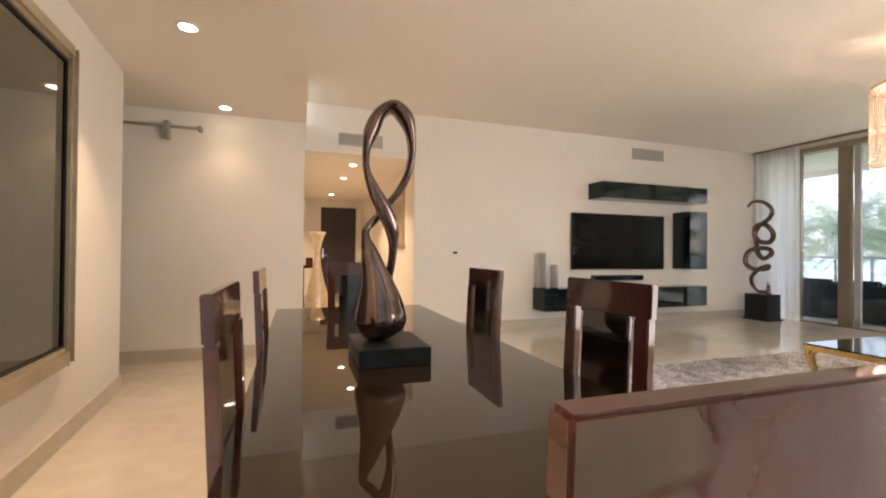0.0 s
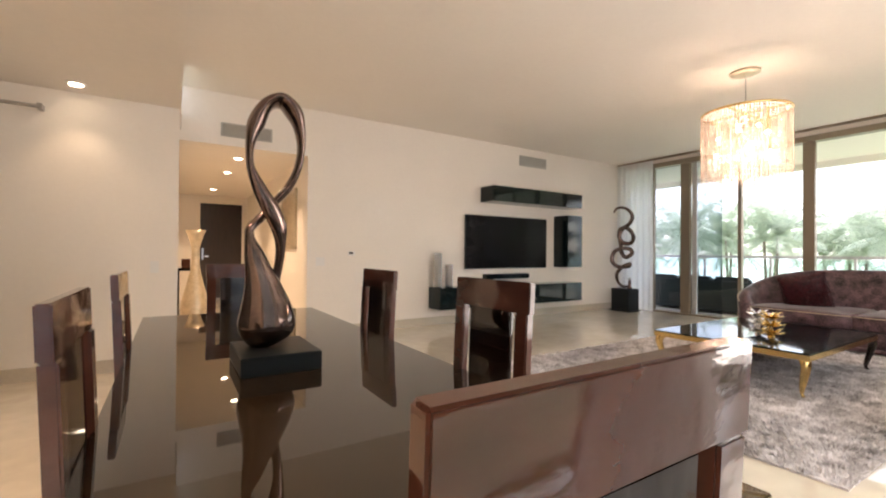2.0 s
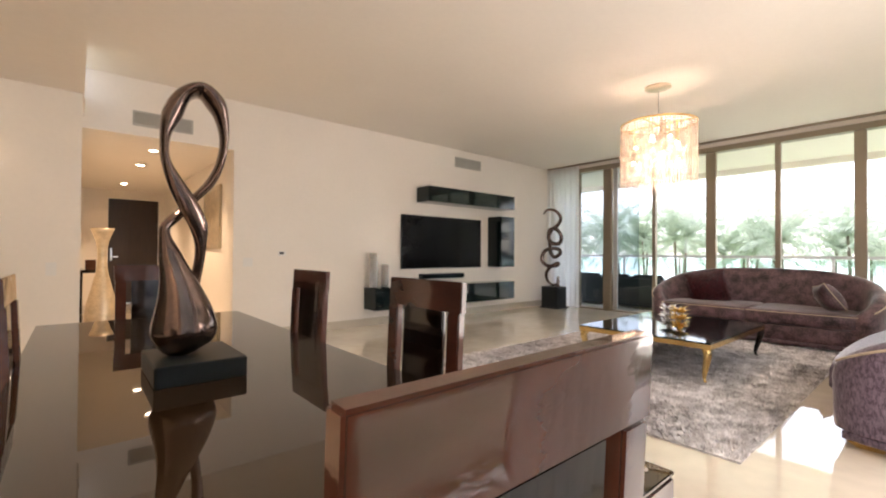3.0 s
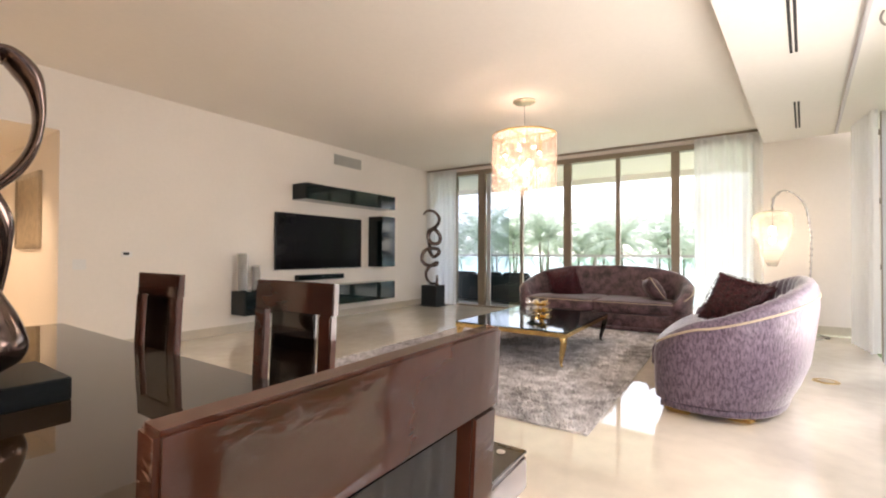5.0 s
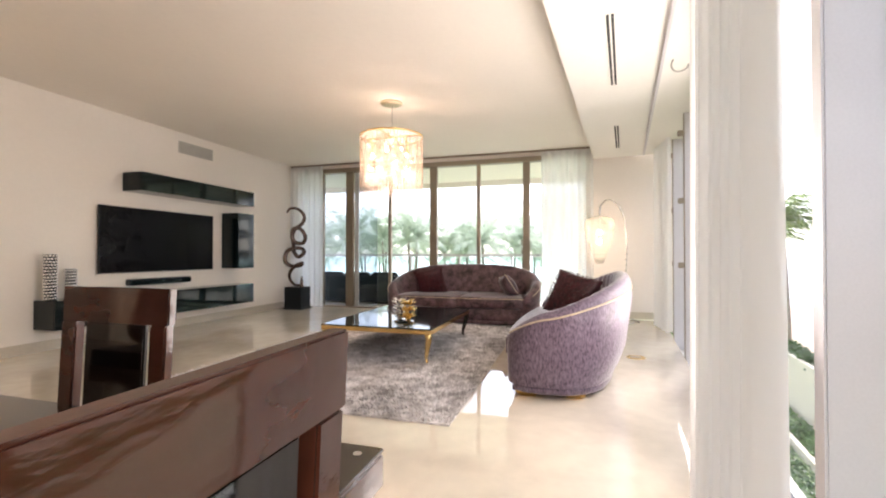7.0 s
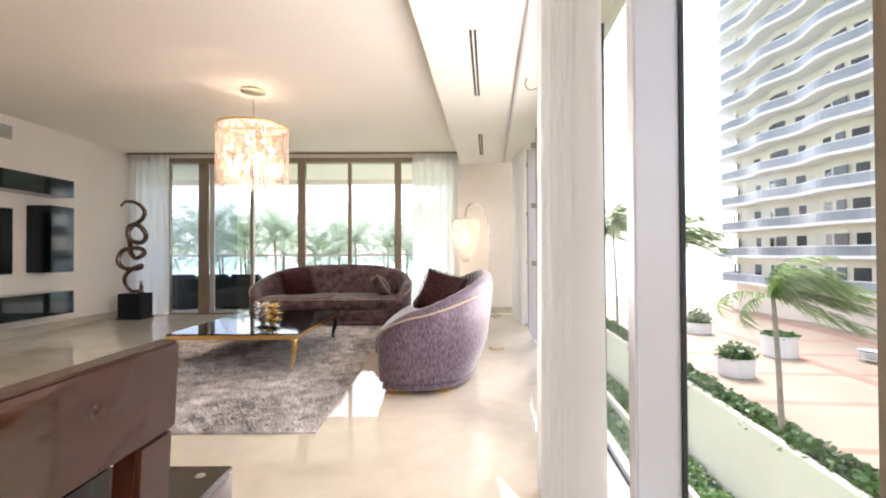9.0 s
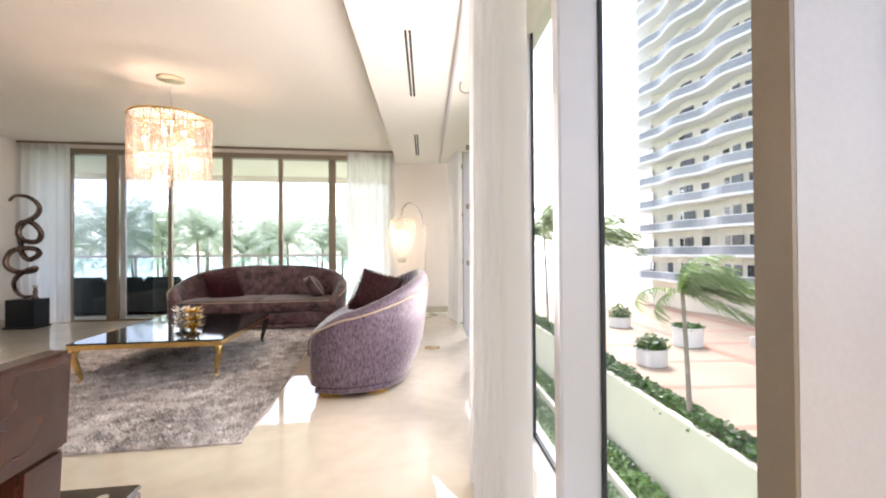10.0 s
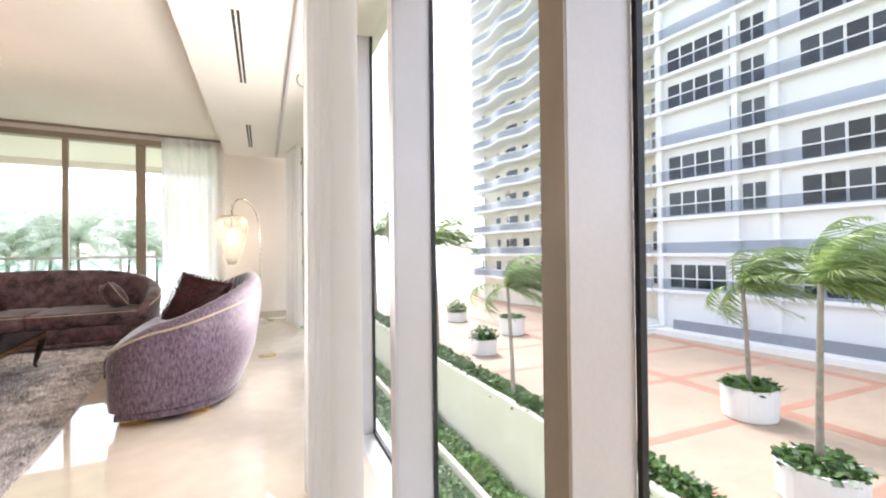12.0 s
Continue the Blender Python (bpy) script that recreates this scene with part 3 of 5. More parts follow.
def planter(x, y, r, h, shrub, seed):
    ob = thing("planter", "round white concrete planter on the plaza", "planter", pose(x, y, GROUND), "plaza planters")
    bm = bmesh.new()
    lathe(bm, [(r * 0.9, 0), (r * 0.96, 0.05), (r, h), (r * 0.9, h), (r * 0.88, h - 0.1)], 28)
    part("pot", bm, CONCRETE, ob, smooth=False)

    def place(q):
        a, d = q.uniform(0, 6.283), r * 0.95 * math.sqrt(q.random())
        return Vector((d * math.cos(a), d * math.sin(a), h - 0.1 + shrub * q.random() * (1 - (d / r) ** 2 * 0.6))), 1
    leaf_cloud("foliage", 420, place, 0.3, HEDGE, ob, seed)


for x, y, r, h, s, sd in ((9.5, -19.6, 1.0, 1.25, 0.35, 1), (5.5, -14.8, 1.0, 1.0, 0.35, 2), (24.0, -16.6, 0.9, 1.0, 0.9, 3), (28.3, -22.4, 1.0, 1.35, 0.3, 4),
                          (36.5, -22.0, 1.0, 0.9, 1.2, 5)):
    planter(x, y, r, h, s, sd)

bench = thing("stacked_loungers", "stack of white sun loungers on the plaza", "sun loungers", pose(25.5, -26.8, GROUND, 0, 0, 10))
for k in range(4):
    boxes("lounger", [(-1.6, 1.6, -0.4, 0.4, 0.18 + k * 0.17, 0.24 + k * 0.17)], CONCRETE, bench, bevel=0.02)
    for sx in (-1.4, 1.4):
        for sy in (-0.35, 0.3):
            boxes("leg", [(sx - 0.03, sx + 0.03, sy, sy + 0.05, k * 0.17, 0.18 + k * 0.17)], CHROME, bench)

# ---- apartment tower ----
tower = thing("apartment_tower", "tall white apartment tower with grey glass balcony bands", "building", pose(0, -33.8, 0))
STOREY, FIRST, LEVELS = 2.95, -2.15, 17
FLAT_W, FLAT_E = -14.0, 23.6
line = [(FLAT_E + k * 0.7, -0.75 * (1 - math.cos((k * 0.7) * 2 * math.pi / 7.0)) * 0.5 + 0.25) for k in range(38)]
cx, cy, rr = line[-1][0] - 1.0, -7.0, 7.2
line += [(cx + rr * math.sin(a) + 1.0, cy + rr * math.cos(a)) for a in (0.25 + 0.17 * k for k in range(10))]
line += [(cx + rr + 0.9, -11.0 - k * 3) for k in range(5)]


def strip(bm, path, inner, z0, z1):
    """A wall-like strip along a plan path, as thick as inner towards the building."""
    rows = []
    for i, (x, y) in enumerate(path):
        a, b = path[max(i - 1, 0)], path[min(i + 1, len(path) - 1)]
        d = Vector((b[0] - a[0], b[1] - a[1])).normalized()
        nx, ny = d.y, -d.x
        rows.append([bm.verts.new(p) for p in ((x, y, z0), (x, y, z1), (x + nx * inner, y + ny * inner, z1), (x + nx * inner, y + ny * inner, z0))])
    for p, q in zip(rows, rows[1:]):
        for k in range(4):
            bm.faces.new((p[k], p[(k + 1) % 4], q[(k + 1) % 4], q[k]))
    bm.faces.new(rows[0])
    bm.faces.new(rows[-1][::-1])


inner = []
for i, (x, y) in enumerate(line):
    a, b = line[max(i - 1, 0)], line[min(i + 1, len(line) - 1)]
    d = Vector((b[0] - a[0], b[1] - a[1])).normalized()
    inner.append((x + d.y * 1.7, y - d.x * 1.7))
boxes("wall", [(FLAT_W, FLAT_E, -20, -0.6, GROUND, FIRST + STOREY * LEVELS)], TOWER, tower, "white rendered front")
bm = bmesh.new()
strip(bm, [(FLAT_E, -2.0)] + inner, 6.0, GROUND, FIRST + STOREY * LEVELS)
part("wall", bm, TOWER_CREAM, tower, "cream rendered wall behind the curved balconies")
boxes("base_fence", [(FLAT_W, 21.5, 0.5, 0.55, GROUND + 0.4, GROUND + 1.15)], TOWER_RAIL, tower, "dark glass fence at the foot")
boxes("base_step", [(FLAT_W, 22.2, -0.6, 1.8, GROUND, GROUND + 0.4)], CONCRETE, tower)
for k in range(5):
    boxes("step", [(22.2 + 0.35 * k, 28.0, -0.6, 3.4 - 0.4 * k, GROUND + 0.16 * k, GROUND + 0.16 * (k + 1))], CONCRETE, tower)
win = mesh_of("window_glass", (lambda b: (box(b, -0.5, 0.5, -0.03, 0.03, 0, 1.85), b)[1])(bmesh.new()), TOWER_WIN)
frm = mesh_of("window_frame", (lambda b: ([box(b, *d) for d in ((-0.56, -0.5, -0.05, 0.06, 0, 1.85), (0.5, 0.56, -0.05, 0.06, 0, 1.85), (-0.5, 0.5, -0.05, 0.06, 1.85, 1.92), (-0.5, 0.5, -0.05, 0.06, -0.06, 0.0))], b)[1])(bmesh.new()), TOWER)
for k in range(LEVELS):
    z = FIRST + STOREY * k
    boxes("balcony_slab", [(FLAT_W, FLAT_E, -0.6, 0.06, z - 0.22, z + 0.05)], TOWER, tower)
    boxes("balcony_glass", [(FLAT_W + 1.6 * j, FLAT_W + 1.6 * j + 1.57, -0.04, 0.0, z + 0.05, z + 0.92) for j in range(23)], PANE_TOWER, tower, "grey glass balustrade")
    boxes("handrail", [(FLAT_W, FLAT_E, -0.06, 0.03, z + 0.92, z + 1.0)], TOWER, tower)
    bm = bmesh.new()
    strip(bm, line, 1.75, z - 0.22, z + 0.05)
    part("balcony_slab", bm, TOWER, tower)
    bm = bmesh.new()
    strip(bm, line, 0.06, z + 0.05, z + 0.85)
    part("balcony_glass", bm, TOWER_RAIL, tower, "grey glass balustrade")
    bm = bmesh.new()
    strip(bm, line, 0.10, z + 0.85, z + 0.93)
    part("handrail", bm, TOWER, tower)
    if k in (1, 4, 7, 10, 13, 16):
        banks = [(15.55, 3)] if k == 4 else []
    else:
        banks = [(18.4, 4), (15.55, 3), (12.65, 1), (11.5, 1), (10.35, 1), (9.2, 1), (8.05, 1), (6.0, 3), (3.0, 3)] if k < 12 else []
    for x0, cnt in banks:
        for j in range(cnt):
            w_ob = new("window", win)
            w_ob.parent = tower
            w_ob.matrix_basis = pose(x0 + j * (1.12 if cnt == 4 else 0.8 if cnt == 3 else 1.0) + 0.1, -0.58, z + 0.2) @ Matrix.Diagonal((1.0 if cnt == 4 else 0.68 if cnt == 3 else 1.0, 1, 1, 1))
            f_ob = new("frame", frm)
            f_ob.parent = w_ob
    if k < 13:
        for j in range(2, len(inner) - 4, 3):
            (ax, ay), (bx, by) = inner[j], inner[j + 1]
            w_ob = new("window", win)
            w_ob.parent = tower
            ang = math.degrees(math.atan2(by - ay, bx - ax))
            w_ob.matrix_basis = pose(ax, ay, z + 0.3, 0, 0, ang) @ Matrix.Diagonal((1.0 + 0.5 * ((j * 7 + k * 3) % 2), 1, 0.9, 1))
for x in (16.9, 14.4, 22.75, -0.5, 4.9):
    boxes("pier", [(x, x + 0.42, -0.6, -0.15, GROUND, FIRST + STOREY * LEVELS)], TOWER, tower)

grey = thing("neighbour_building", "pale grey apartment block seen beyond the balcony end", "building", pose(30, 44, 0))
boxes("wall", [(0, 20, 0, 30, LOWER, 40)], CONCRETE, grey)
for k in range(12):
    boxes("window_band", [(-0.1, 0.0, 1, 29, -6 + 3.2 * k, -4.4 + 3.2 * k)], TOWER_WIN, grey)

# ---- dining side ----
table = thing("dining_table", "long dark brown dining table with a mirror-glossy glass top", "table", pose(0.65, 1.42, 0))
top_sheet = boxes("glass_top", [(-0.50, 0.50, -1.41, 1.41, 0.742, 0.75)], TABLE_TOP, table, "brown glossy glass sheet", bevel=0.002)
boxes("tabletop", [(-0.50, 0.50, -1.41, 1.41, 0.672, 0.740)], WALNUT, table, "lacquered walnut slab", bevel=0.004)
for s in (-1, 1):
    boxes("pedestal", [(-0.22, 0.22, s * 0.85 - 0.2, s * 0.85 + 0.2, 0.06, 0.672)], WALNUT_DK, table, bevel=0.01)
    boxes("foot_plate", [(-0.32, 0.32, s * 0.85 - 0.28, s * 0.85 + 0.28, 0.0, 0.06)], WALNUT_DK, table, bevel=0.01)
for sx, sy in ((-1, -1), (1, -1), (-1, 1), (1, 1)):
    bm = bmesh.new()
    lathe(bm, [(0.009, 0), (0.009, 0.0015)], 16)
    part("glass_bumper", bm, SATIN, top_sheet, "small clear glass bumper", m=pose(sx * 0.46, sy * 1.37, 0.7505))


def dining_chair(label):
    """Faces +y; its back stands at y = 0 and leans a little."""
    ch = thing("dining_chair", label, "chair", group="dining chairs")
    lean = pose(0, 0.02, 0.46, 2.6, 0, 0)
    bm = bmesh.new()
    box(bm, -0.1865, 0.1865, -0.0115, 0.0115, 0.512, 0.605, lean, 0.003)
    part("top_rail", bm, WALNUT, ch, "glossy walnut top rail")
    for s in (-1, 1):
        bm = bmesh.new()
        box(bm, min(s * 0.183, s * 0.130), max(s * 0.183, s * 0.130), -0.011, 0.016, -0.05, 0.513, lean, 0.004)
        part("back_post", bm, WALNUT, ch)
    bm = bmesh.new()
    box(bm, -0.104, 0.104, -0.007, 0.007, -0.03, 0.513, lean, 0.004)
    part("splat", bm, WALNUT_DK, ch, "dark glossy back panel")
    bm = bmesh.new()
    box(bm, -0.20, 0.20, 0.0, 0.43, 0.40, 0.455, bevel=0.008)
    part("seat_frame", bm, WALNUT, ch)
    bm = bmesh.new()
    box(bm, -0.185, 0.185, 0.045, 0.42, 0.456, 0.495, bevel=0.016)
    part("seat", bm, WALNUT_DK, ch, "dark upholstered seat pad")
    for sx in (-0.175, 0.175):
        for sy in (0.02, 0.40):
            bm = bmesh.new()
            box(bm, sx - 0.022, sx + 0.022, sy - 0.02, sy + 0.022, 0.0, 0.40, bevel=0.004)
            part("leg", bm, WALNUT, ch)
    return ch


LBL = "high-gloss walnut dining chair with a slotted panel back"
chair = dining_chair(LBL)
chair.matrix_basis = pose(0.599, -0.091, 0)
copy_thing(chair, pose(1.165, 0.785, 0, 0, 0, 90))
copy_thing(chair, pose(1.165, 1.68, 0, 0, 0, 90))
copy_thing(chair, pose(0.135, 0.765, 0, 0, 0, -90))
copy_thing(chair, pose(0.135, 1.72, 0, 0, 0, -90))
copy_thing(chair, pose(0.67, 2.90, 0, 0, 0, 180))

# twisted bronze on the table
art = thing("table_sculpture", "polished dark bronze twisted loop sculpture on a black base", "sculpture", pose(0.607, 1.33, 0.75))
boxes("base", [(-0.127, 0.127, -0.17, 0.14, 0.0, 0.062)], BLACK_MATT, art, "matt black box base", bevel=0.003)
# across, up, depth, half-width across the room, half-width along the table
TWIST = [(-0.018, 0.001, 0.0, 0.012, 0.012), (-0.020, 0.006, 0.0, 0.040, 0.038), (-0.024, 0.028, 0.0, 0.074, 0.070), (-0.027, 0.076, 0.0, 0.095, 0.089), (-0.031, 0.136, 0.0, 0.084, 0.074), (-0.041, 0.202, 0.0, 0.063, 0.055),
         (-0.056, 0.267, 0.0, 0.044, 0.038), (-0.070, 0.322, 0.0, 0.030, 0.026), (-0.082, 0.376, 0.012, 0.017, 0.022), (-0.080, 0.414, 0.024, 0.014, 0.024), (-0.048, 0.452, 0.034, 0.015, 0.026),
         (-0.005, 0.507, 0.034, 0.013, 0.028), (0.041, 0.567, 0.020, 0.014, 0.030), (0.067, 0.632, 0.0, 0.012, 0.030), (0.077, 0.709, -0.012, 0.012, 0.032), (0.069, 0.780, -0.02, 0.018, 0.036),
         (0.049, 0.834, -0.02, 0.026, 0.050), (0.008, 0.870, -0.012, 0.020, 0.060), (-0.038, 0.848, 0.0, 0.022, 0.056), (-0.069, 0.780, 0.0, 0.026, 0.040), (-0.088, 0.703, -0.010, 0.014, 0.030),
         (-0.088, 0.627, -0.022, 0.012, 0.028), (-0.062, 0.551, -0.034, 0.021, 0.022), (-0.025, 0.480, -0.034, 0.027, 0.018), (0.003, 0.420, -0.022, 0.025, 0.018), (0.014, 0.355, 0.0, 0.016, 0.022),
         (0.013, 0.289, 0.022, 0.014, 0.022), (0.003, 0.224, 0.036, 0.016, 0.020), (-0.012, 0.16, 0.03, 0.018, 0.02)]
path = smooth_path([(k[0] * 1.05 + 0.006, k[2], k[1] * 1.012) for k in TWIST], 9)
wide = smooth_path([(k[3] * (1.12 if k[3] < 0.04 else 1.03), k[4] * 1.05, 0) for k in TWIST], 9)
bm = bmesh.new()
rings = []
for i, p in enumerate(path):
    d = (path[min(i + 1, len(path) - 1)] - path[max(i - 1, 0)]).normalized()
    across = Vector((0, 1, 0)).cross(d).normalized()
    deep = d.cross(across)
    ring = []
    for k in range(22):
        c, q = math.cos(6.28319 * k / 22), math.sin(6.28319 * k / 22)
        ring.append(bm.verts.new(p + across * wide[i].x * c + deep * wide[i].y * q + Vector((0, 0, 0.062))))
    rings.append(ring)
for a, b in zip(rings, rings[1:]):
    for k in range(22):
        bm.faces.new((a[k], a[(k + 1) % 22], b[(k + 1) % 22], b[k]))
bm.faces.new(rings[0][::-1])
bm.faces.new(rings[-1])
part("twisted_loop", bm, BRONZE, art, smooth=True)

# framed mirror on the dining wall
mirror = thing("wall_mirror", "large smoked mirror in a wide champagne-leaf frame", "mirror", WEST @ pose(0, -4.0, 0))
boxes("mirror_glass", [(0.004, 0.02, 1.1, 2.85, 0.58, 2.22)], MIRROR, mirror)
for nm, d in (("frame_side", (0.0, 0.07, 2.85, 2.905, 0.47, 2.32)), ("frame_side", (0.0, 0.07, 0.98, 1.1, 0.47, 2.32)), ("frame_top", (0.0, 0.068, 1.1, 2.85, 2.22, 2.32)),
              ("frame_bottom", (0.0, 0.068, 1.1, 2.85, 0.47, 0.58))):
    boxes(nm, [d], LEAF_SILVER, mirror, bevel=0.022)
boxes("inner_bead", [(0.021, 0.03, 2.838, 2.85, 0.58, 2.22), (0.021, 0.03, 1.1, 2.838, 0.58, 0.592), (0.021, 0.03, 1.1, 2.838, 2.208, 2.22)], BLACK_MATT, mirror, "thin black bead")

rail = thing("sliding_door_rail", "brushed nickel barn-door track on the wall", "rail", pose(-1.05, 4.8, 2.40))
bm = bmesh.new()
tube(bm, [(-1.2, -0.07, 0), (0.36, -0.07, 0)], 0.016, 10)
part("track", bm, SATIN, rail)
boxes("bracket", [(0.03, 0.08, -0.11, 0.0, -0.13, 0.05)], SATIN, rail, bevel=0.005)
boxes("stop", [(0.33, 0.37, -0.10, 0.0, -0.025, 0.025)], SATIN, rail, bevel=0.004)

plate = thing("light_switch", "white rocker light switch plate", "switch", pose(0.145, 4.8, 0.99))
boxes("plate", [(-0.036, 0.036, -0.007, 0, -0.058, 0.058)], WHITE_PL, plate, bevel=0.003)
boxes("rocker", [(-0.012, 0.012, -0.012, -0.007, -0.03, 0.03)], WHITE_PL, plate, bevel=0.002)
plate = thing("light_switch", "white double light switch plate by the hall opening", "switch", pose(2.03, NORTH, 1.02))
boxes("plate", [(-0.06, 0.06, -0.007, 0, -0.058, 0.058)], WHITE_PL, plate, bevel=0.003)
for sx in (-0.025, 0.025):
    boxes("rocker", [(sx - 0.012, sx + 0.012, -0.012, -0.007, -0.03, 0.03)], WHITE_PL, plate, bevel=0.002)
th = thing("thermostat", "small white wall thermostat with a dark display", "thermostat", pose(2.476, NORTH, 1.136))
boxes("case", [(-0.055, 0.055, -0.025, 0, -0.035, 0.035)], WHITE_PL, th, bevel=0.006)
boxes("display", [(-0.040, 0.020, -0.027, -0.025, -0.010, 0.022)], BLACK_MATT, th, "dark display")


def spot(x, y, z, n_):
    ob = thing("recessed_spotlight", "small round recessed ceiling spotlight, lit", "ceiling light", pose(x, y, z), "recessed spotlights")
    bm = bmesh.new()
    lathe(bm, [(0.075, -0.001), (0.075, -0.006), (0.055, -0.012), (0.05, -0.002)], 24)
    part("trim_ring", bm, WHITE_PL, ob)
    bm = bmesh.new()
    lathe(bm, [(0.045, -0.013), (0.045, -0.015), (0.02, -0.019)], 20)
    part("lens", bm, BULB, ob, "glowing lens")


for k, (sx, sy) in enumerate(DINING_SPOTS):
    spot(sx, sy, LOW, k)
for k, (sx, sy) in enumerate(HALL_SPOTS):
    spot(sx, sy, 2.5, k)


def grille(name, label, m, w, h, slats, mid):
    ob = thing(name, label, "air vent", m)
    boxes("backing", [(0, w, -0.004, 0, 0, h)], VENT_DK, ob)
    boxes("frame", [(-0.02, 0, -0.012, 0, -0.02, h + 0.02), (w, w + 0.02, -0.012, 0, -0.02, h + 0.02), (0, w, -0.012, 0, h, h + 0.02), (0, w, -0.012, 0, -0.02, 0)] +
          ([(w / 2 - 0.008, w / 2 + 0.008, -0.012, -0.004, 0, h)] if mid else []), VENT, ob)
    for k in range(slats):
        bm = bmesh.new()
        z = h * (k + 0.5) / slats
        box(bm, 0, w, -0.002, 0.002, -0.011, 0.011, pose(0, -0.008, z, 35, 0, 0))
        part("slat", bm, VENT, ob)


grille("wall_vent", "grey slatted air vent above the hall opening", pose(0.80, NORTH, 2.60), 0.56, 0.13, 9, True)
grille("wall_vent", "grey slatted air vent above the cabinets", pose(5.71, NORTH, 2.80), 0.64, 0.15, 10, True)

# ---- entrance hall ----
door = thing("door_1", "tall closed espresso entrance door in a cream frame", "door", pose(1.30, 11.5, 0), kind="structure")
leaf = boxes("leaf", [(-0.455, 0.455, 0.04, 0.09, 0.005, 2.31)], DOOR_DK, door, "dark espresso veneer leaf", bevel=0.004)
boxes("door_frame", [(-0.50, -0.46, -0.02, 0.12, 0, 2.36), (0.46, 0.50, -0.02, 0.12, 0, 2.36), (-0.46, 0.46, -0.02, 0.12, 2.315, 2.36)], PAINT, door)
boxes("handle", [(-0.41, -0.28, -0.02, 0.0, 1.02, 1.045), (-0.42, -0.38, -0.005, 0.04, 0.95, 1.22)], CHROME, leaf, "chrome lever on a long plate", bevel=0.004)
vase = thing("floor_vase", "tall champagne trumpet-necked floor vase", "vase", pose(0.58, 7.0, 0))
bm = bmesh.new()
lathe(bm, [(0.10, 0), (0.13, 0.02), (0.17, 0.16), (0.185, 0.30), (0.165, 0.45), (0.115, 0.65), (0.07, 0.85), (0.052, 1.0), (0.052, 1.15), (0.07, 1.28), (0.105, 1.39), (0.135, 1.46), (0.125, 1.46), (0.06, 1.30), (0.03, 1.1)], 36)
part("body", bm, VASE, vase, smooth=True)
con = thing("console_table", "dark narrow console table in the hall", "console table", pose(0.52, 9.2, 0))
boxes("top", [(-0.17, 0.16, -0.6, 0.6, 0.80, 0.85)], WALNUT_DK, con, bevel=0.004)
for sx in (-0.15, 0.12):
    for sy in (-0.56, 0.54):
        boxes("leg", [(sx, sx + 0.03, sy, sy + 0.03, 0, 0.80)], WALNUT_DK, con)
box_ = thing("small_box", "small brown box on the hall console", "box", pose(0.5, 8.9, 0.85))
boxes("body", [(-0.07, 0.07, -0.08, 0.08, 0, 0.16)], WALNUT, box_, bevel=0.004)
pic = thing("wall_picture", "pale abstract picture in a slim champagne frame", "picture", pose(1.88, 6.85, 1.66))
boxes("canvas", [(-0.02, -0.004, -0.44, 0.44, -0.40, 0.40)], VASE, pic)
for d in ((-0.035, -0.001, -0.50, -0.44, -0.46, 0.46), (-0.035, -0.001, 0.44, 0.50, -0.46, 0.46), (-0.034, -0.001, -0.44, 0.44, 0.40, 0.46), (-0.034, -0.001, -0.44, 0.44, -0.46, -0.40)):
    boxes("frame_bar", [d], LEAF_SILVER, pic, bevel=0.008)

# ---- living room: television wall ----
def wall_unit(x0, x1, z0, z1, cuts, label):
    ob = thing("wall_cabinet", label, "cabinet", pose(x0, NORTH, z0), "wall cabinets")
    w, h = x1 - x0, z1 - z0
    boxes("body", [(0, w, -0.342, -0.002, 0, h)], BLACK_LAC, ob, bevel=0.003)
    xs = [0] + cuts + [w]
    for a, b in zip(xs, xs[1:]):
        boxes("door", [(a + 0.002, b - 0.002, -0.362, -0.344, 0.002, h - 0.002)], BLACK_LAC, ob, bevel=0.002)
    return ob


wall_unit(4.80, 6.985, 2.035, 2.295, [0.73, 1.46], "long black gloss wall cabinet above the television")
wall_unit(6.59, 6.985, 0.90, 1.885, [], "upright black gloss wall cabinet beside the television")
wall_unit(3.775, 5.38, 0.27, 0.61, [0.80], "low floating black gloss cabinet carrying two silver vases")
wall_unit(5.382, 6.987, 0.27, 0.61, [0.80], "low floating black gloss cabinet below the television")

tv = thing("television", "large flat black wall television, switched off", "television", pose(5.395, NORTH, 1.35))
boxes("wall_mount", [(-0.3, 0.3, -0.03, 0, -0.2, 0.2)], BLACK_MATT, tv)
housing = boxes("housing", [(-0.94, 0.94, -0.066, -0.03, -0.46, 0.46)], BLACK_MATT, tv, bevel=0.004)
boxes("screen", [(-0.928, 0.928, -0.0705, -0.066, -0.44, 0.448)], SCREEN, tv, "dark glossy screen")
boxes("logo_bar", [(-0.03, 0.03, -0.070, -0.066, -0.453, -0.446)], SATIN, housing)
sb = thing("soundbar", "slim black soundbar fixed under the television", "soundbar", pose(5.36, NORTH, 0.75))
boxes("body", [(-0.51, 0.51, -0.10, 0, -0.045, 0.045)], BLACK_MATT, sb, bevel=0.012)
boxes("grille", [(-0.49, 0.49, -0.104, -0.10, -0.03, 0.03)], BLACK_LAC, sb)


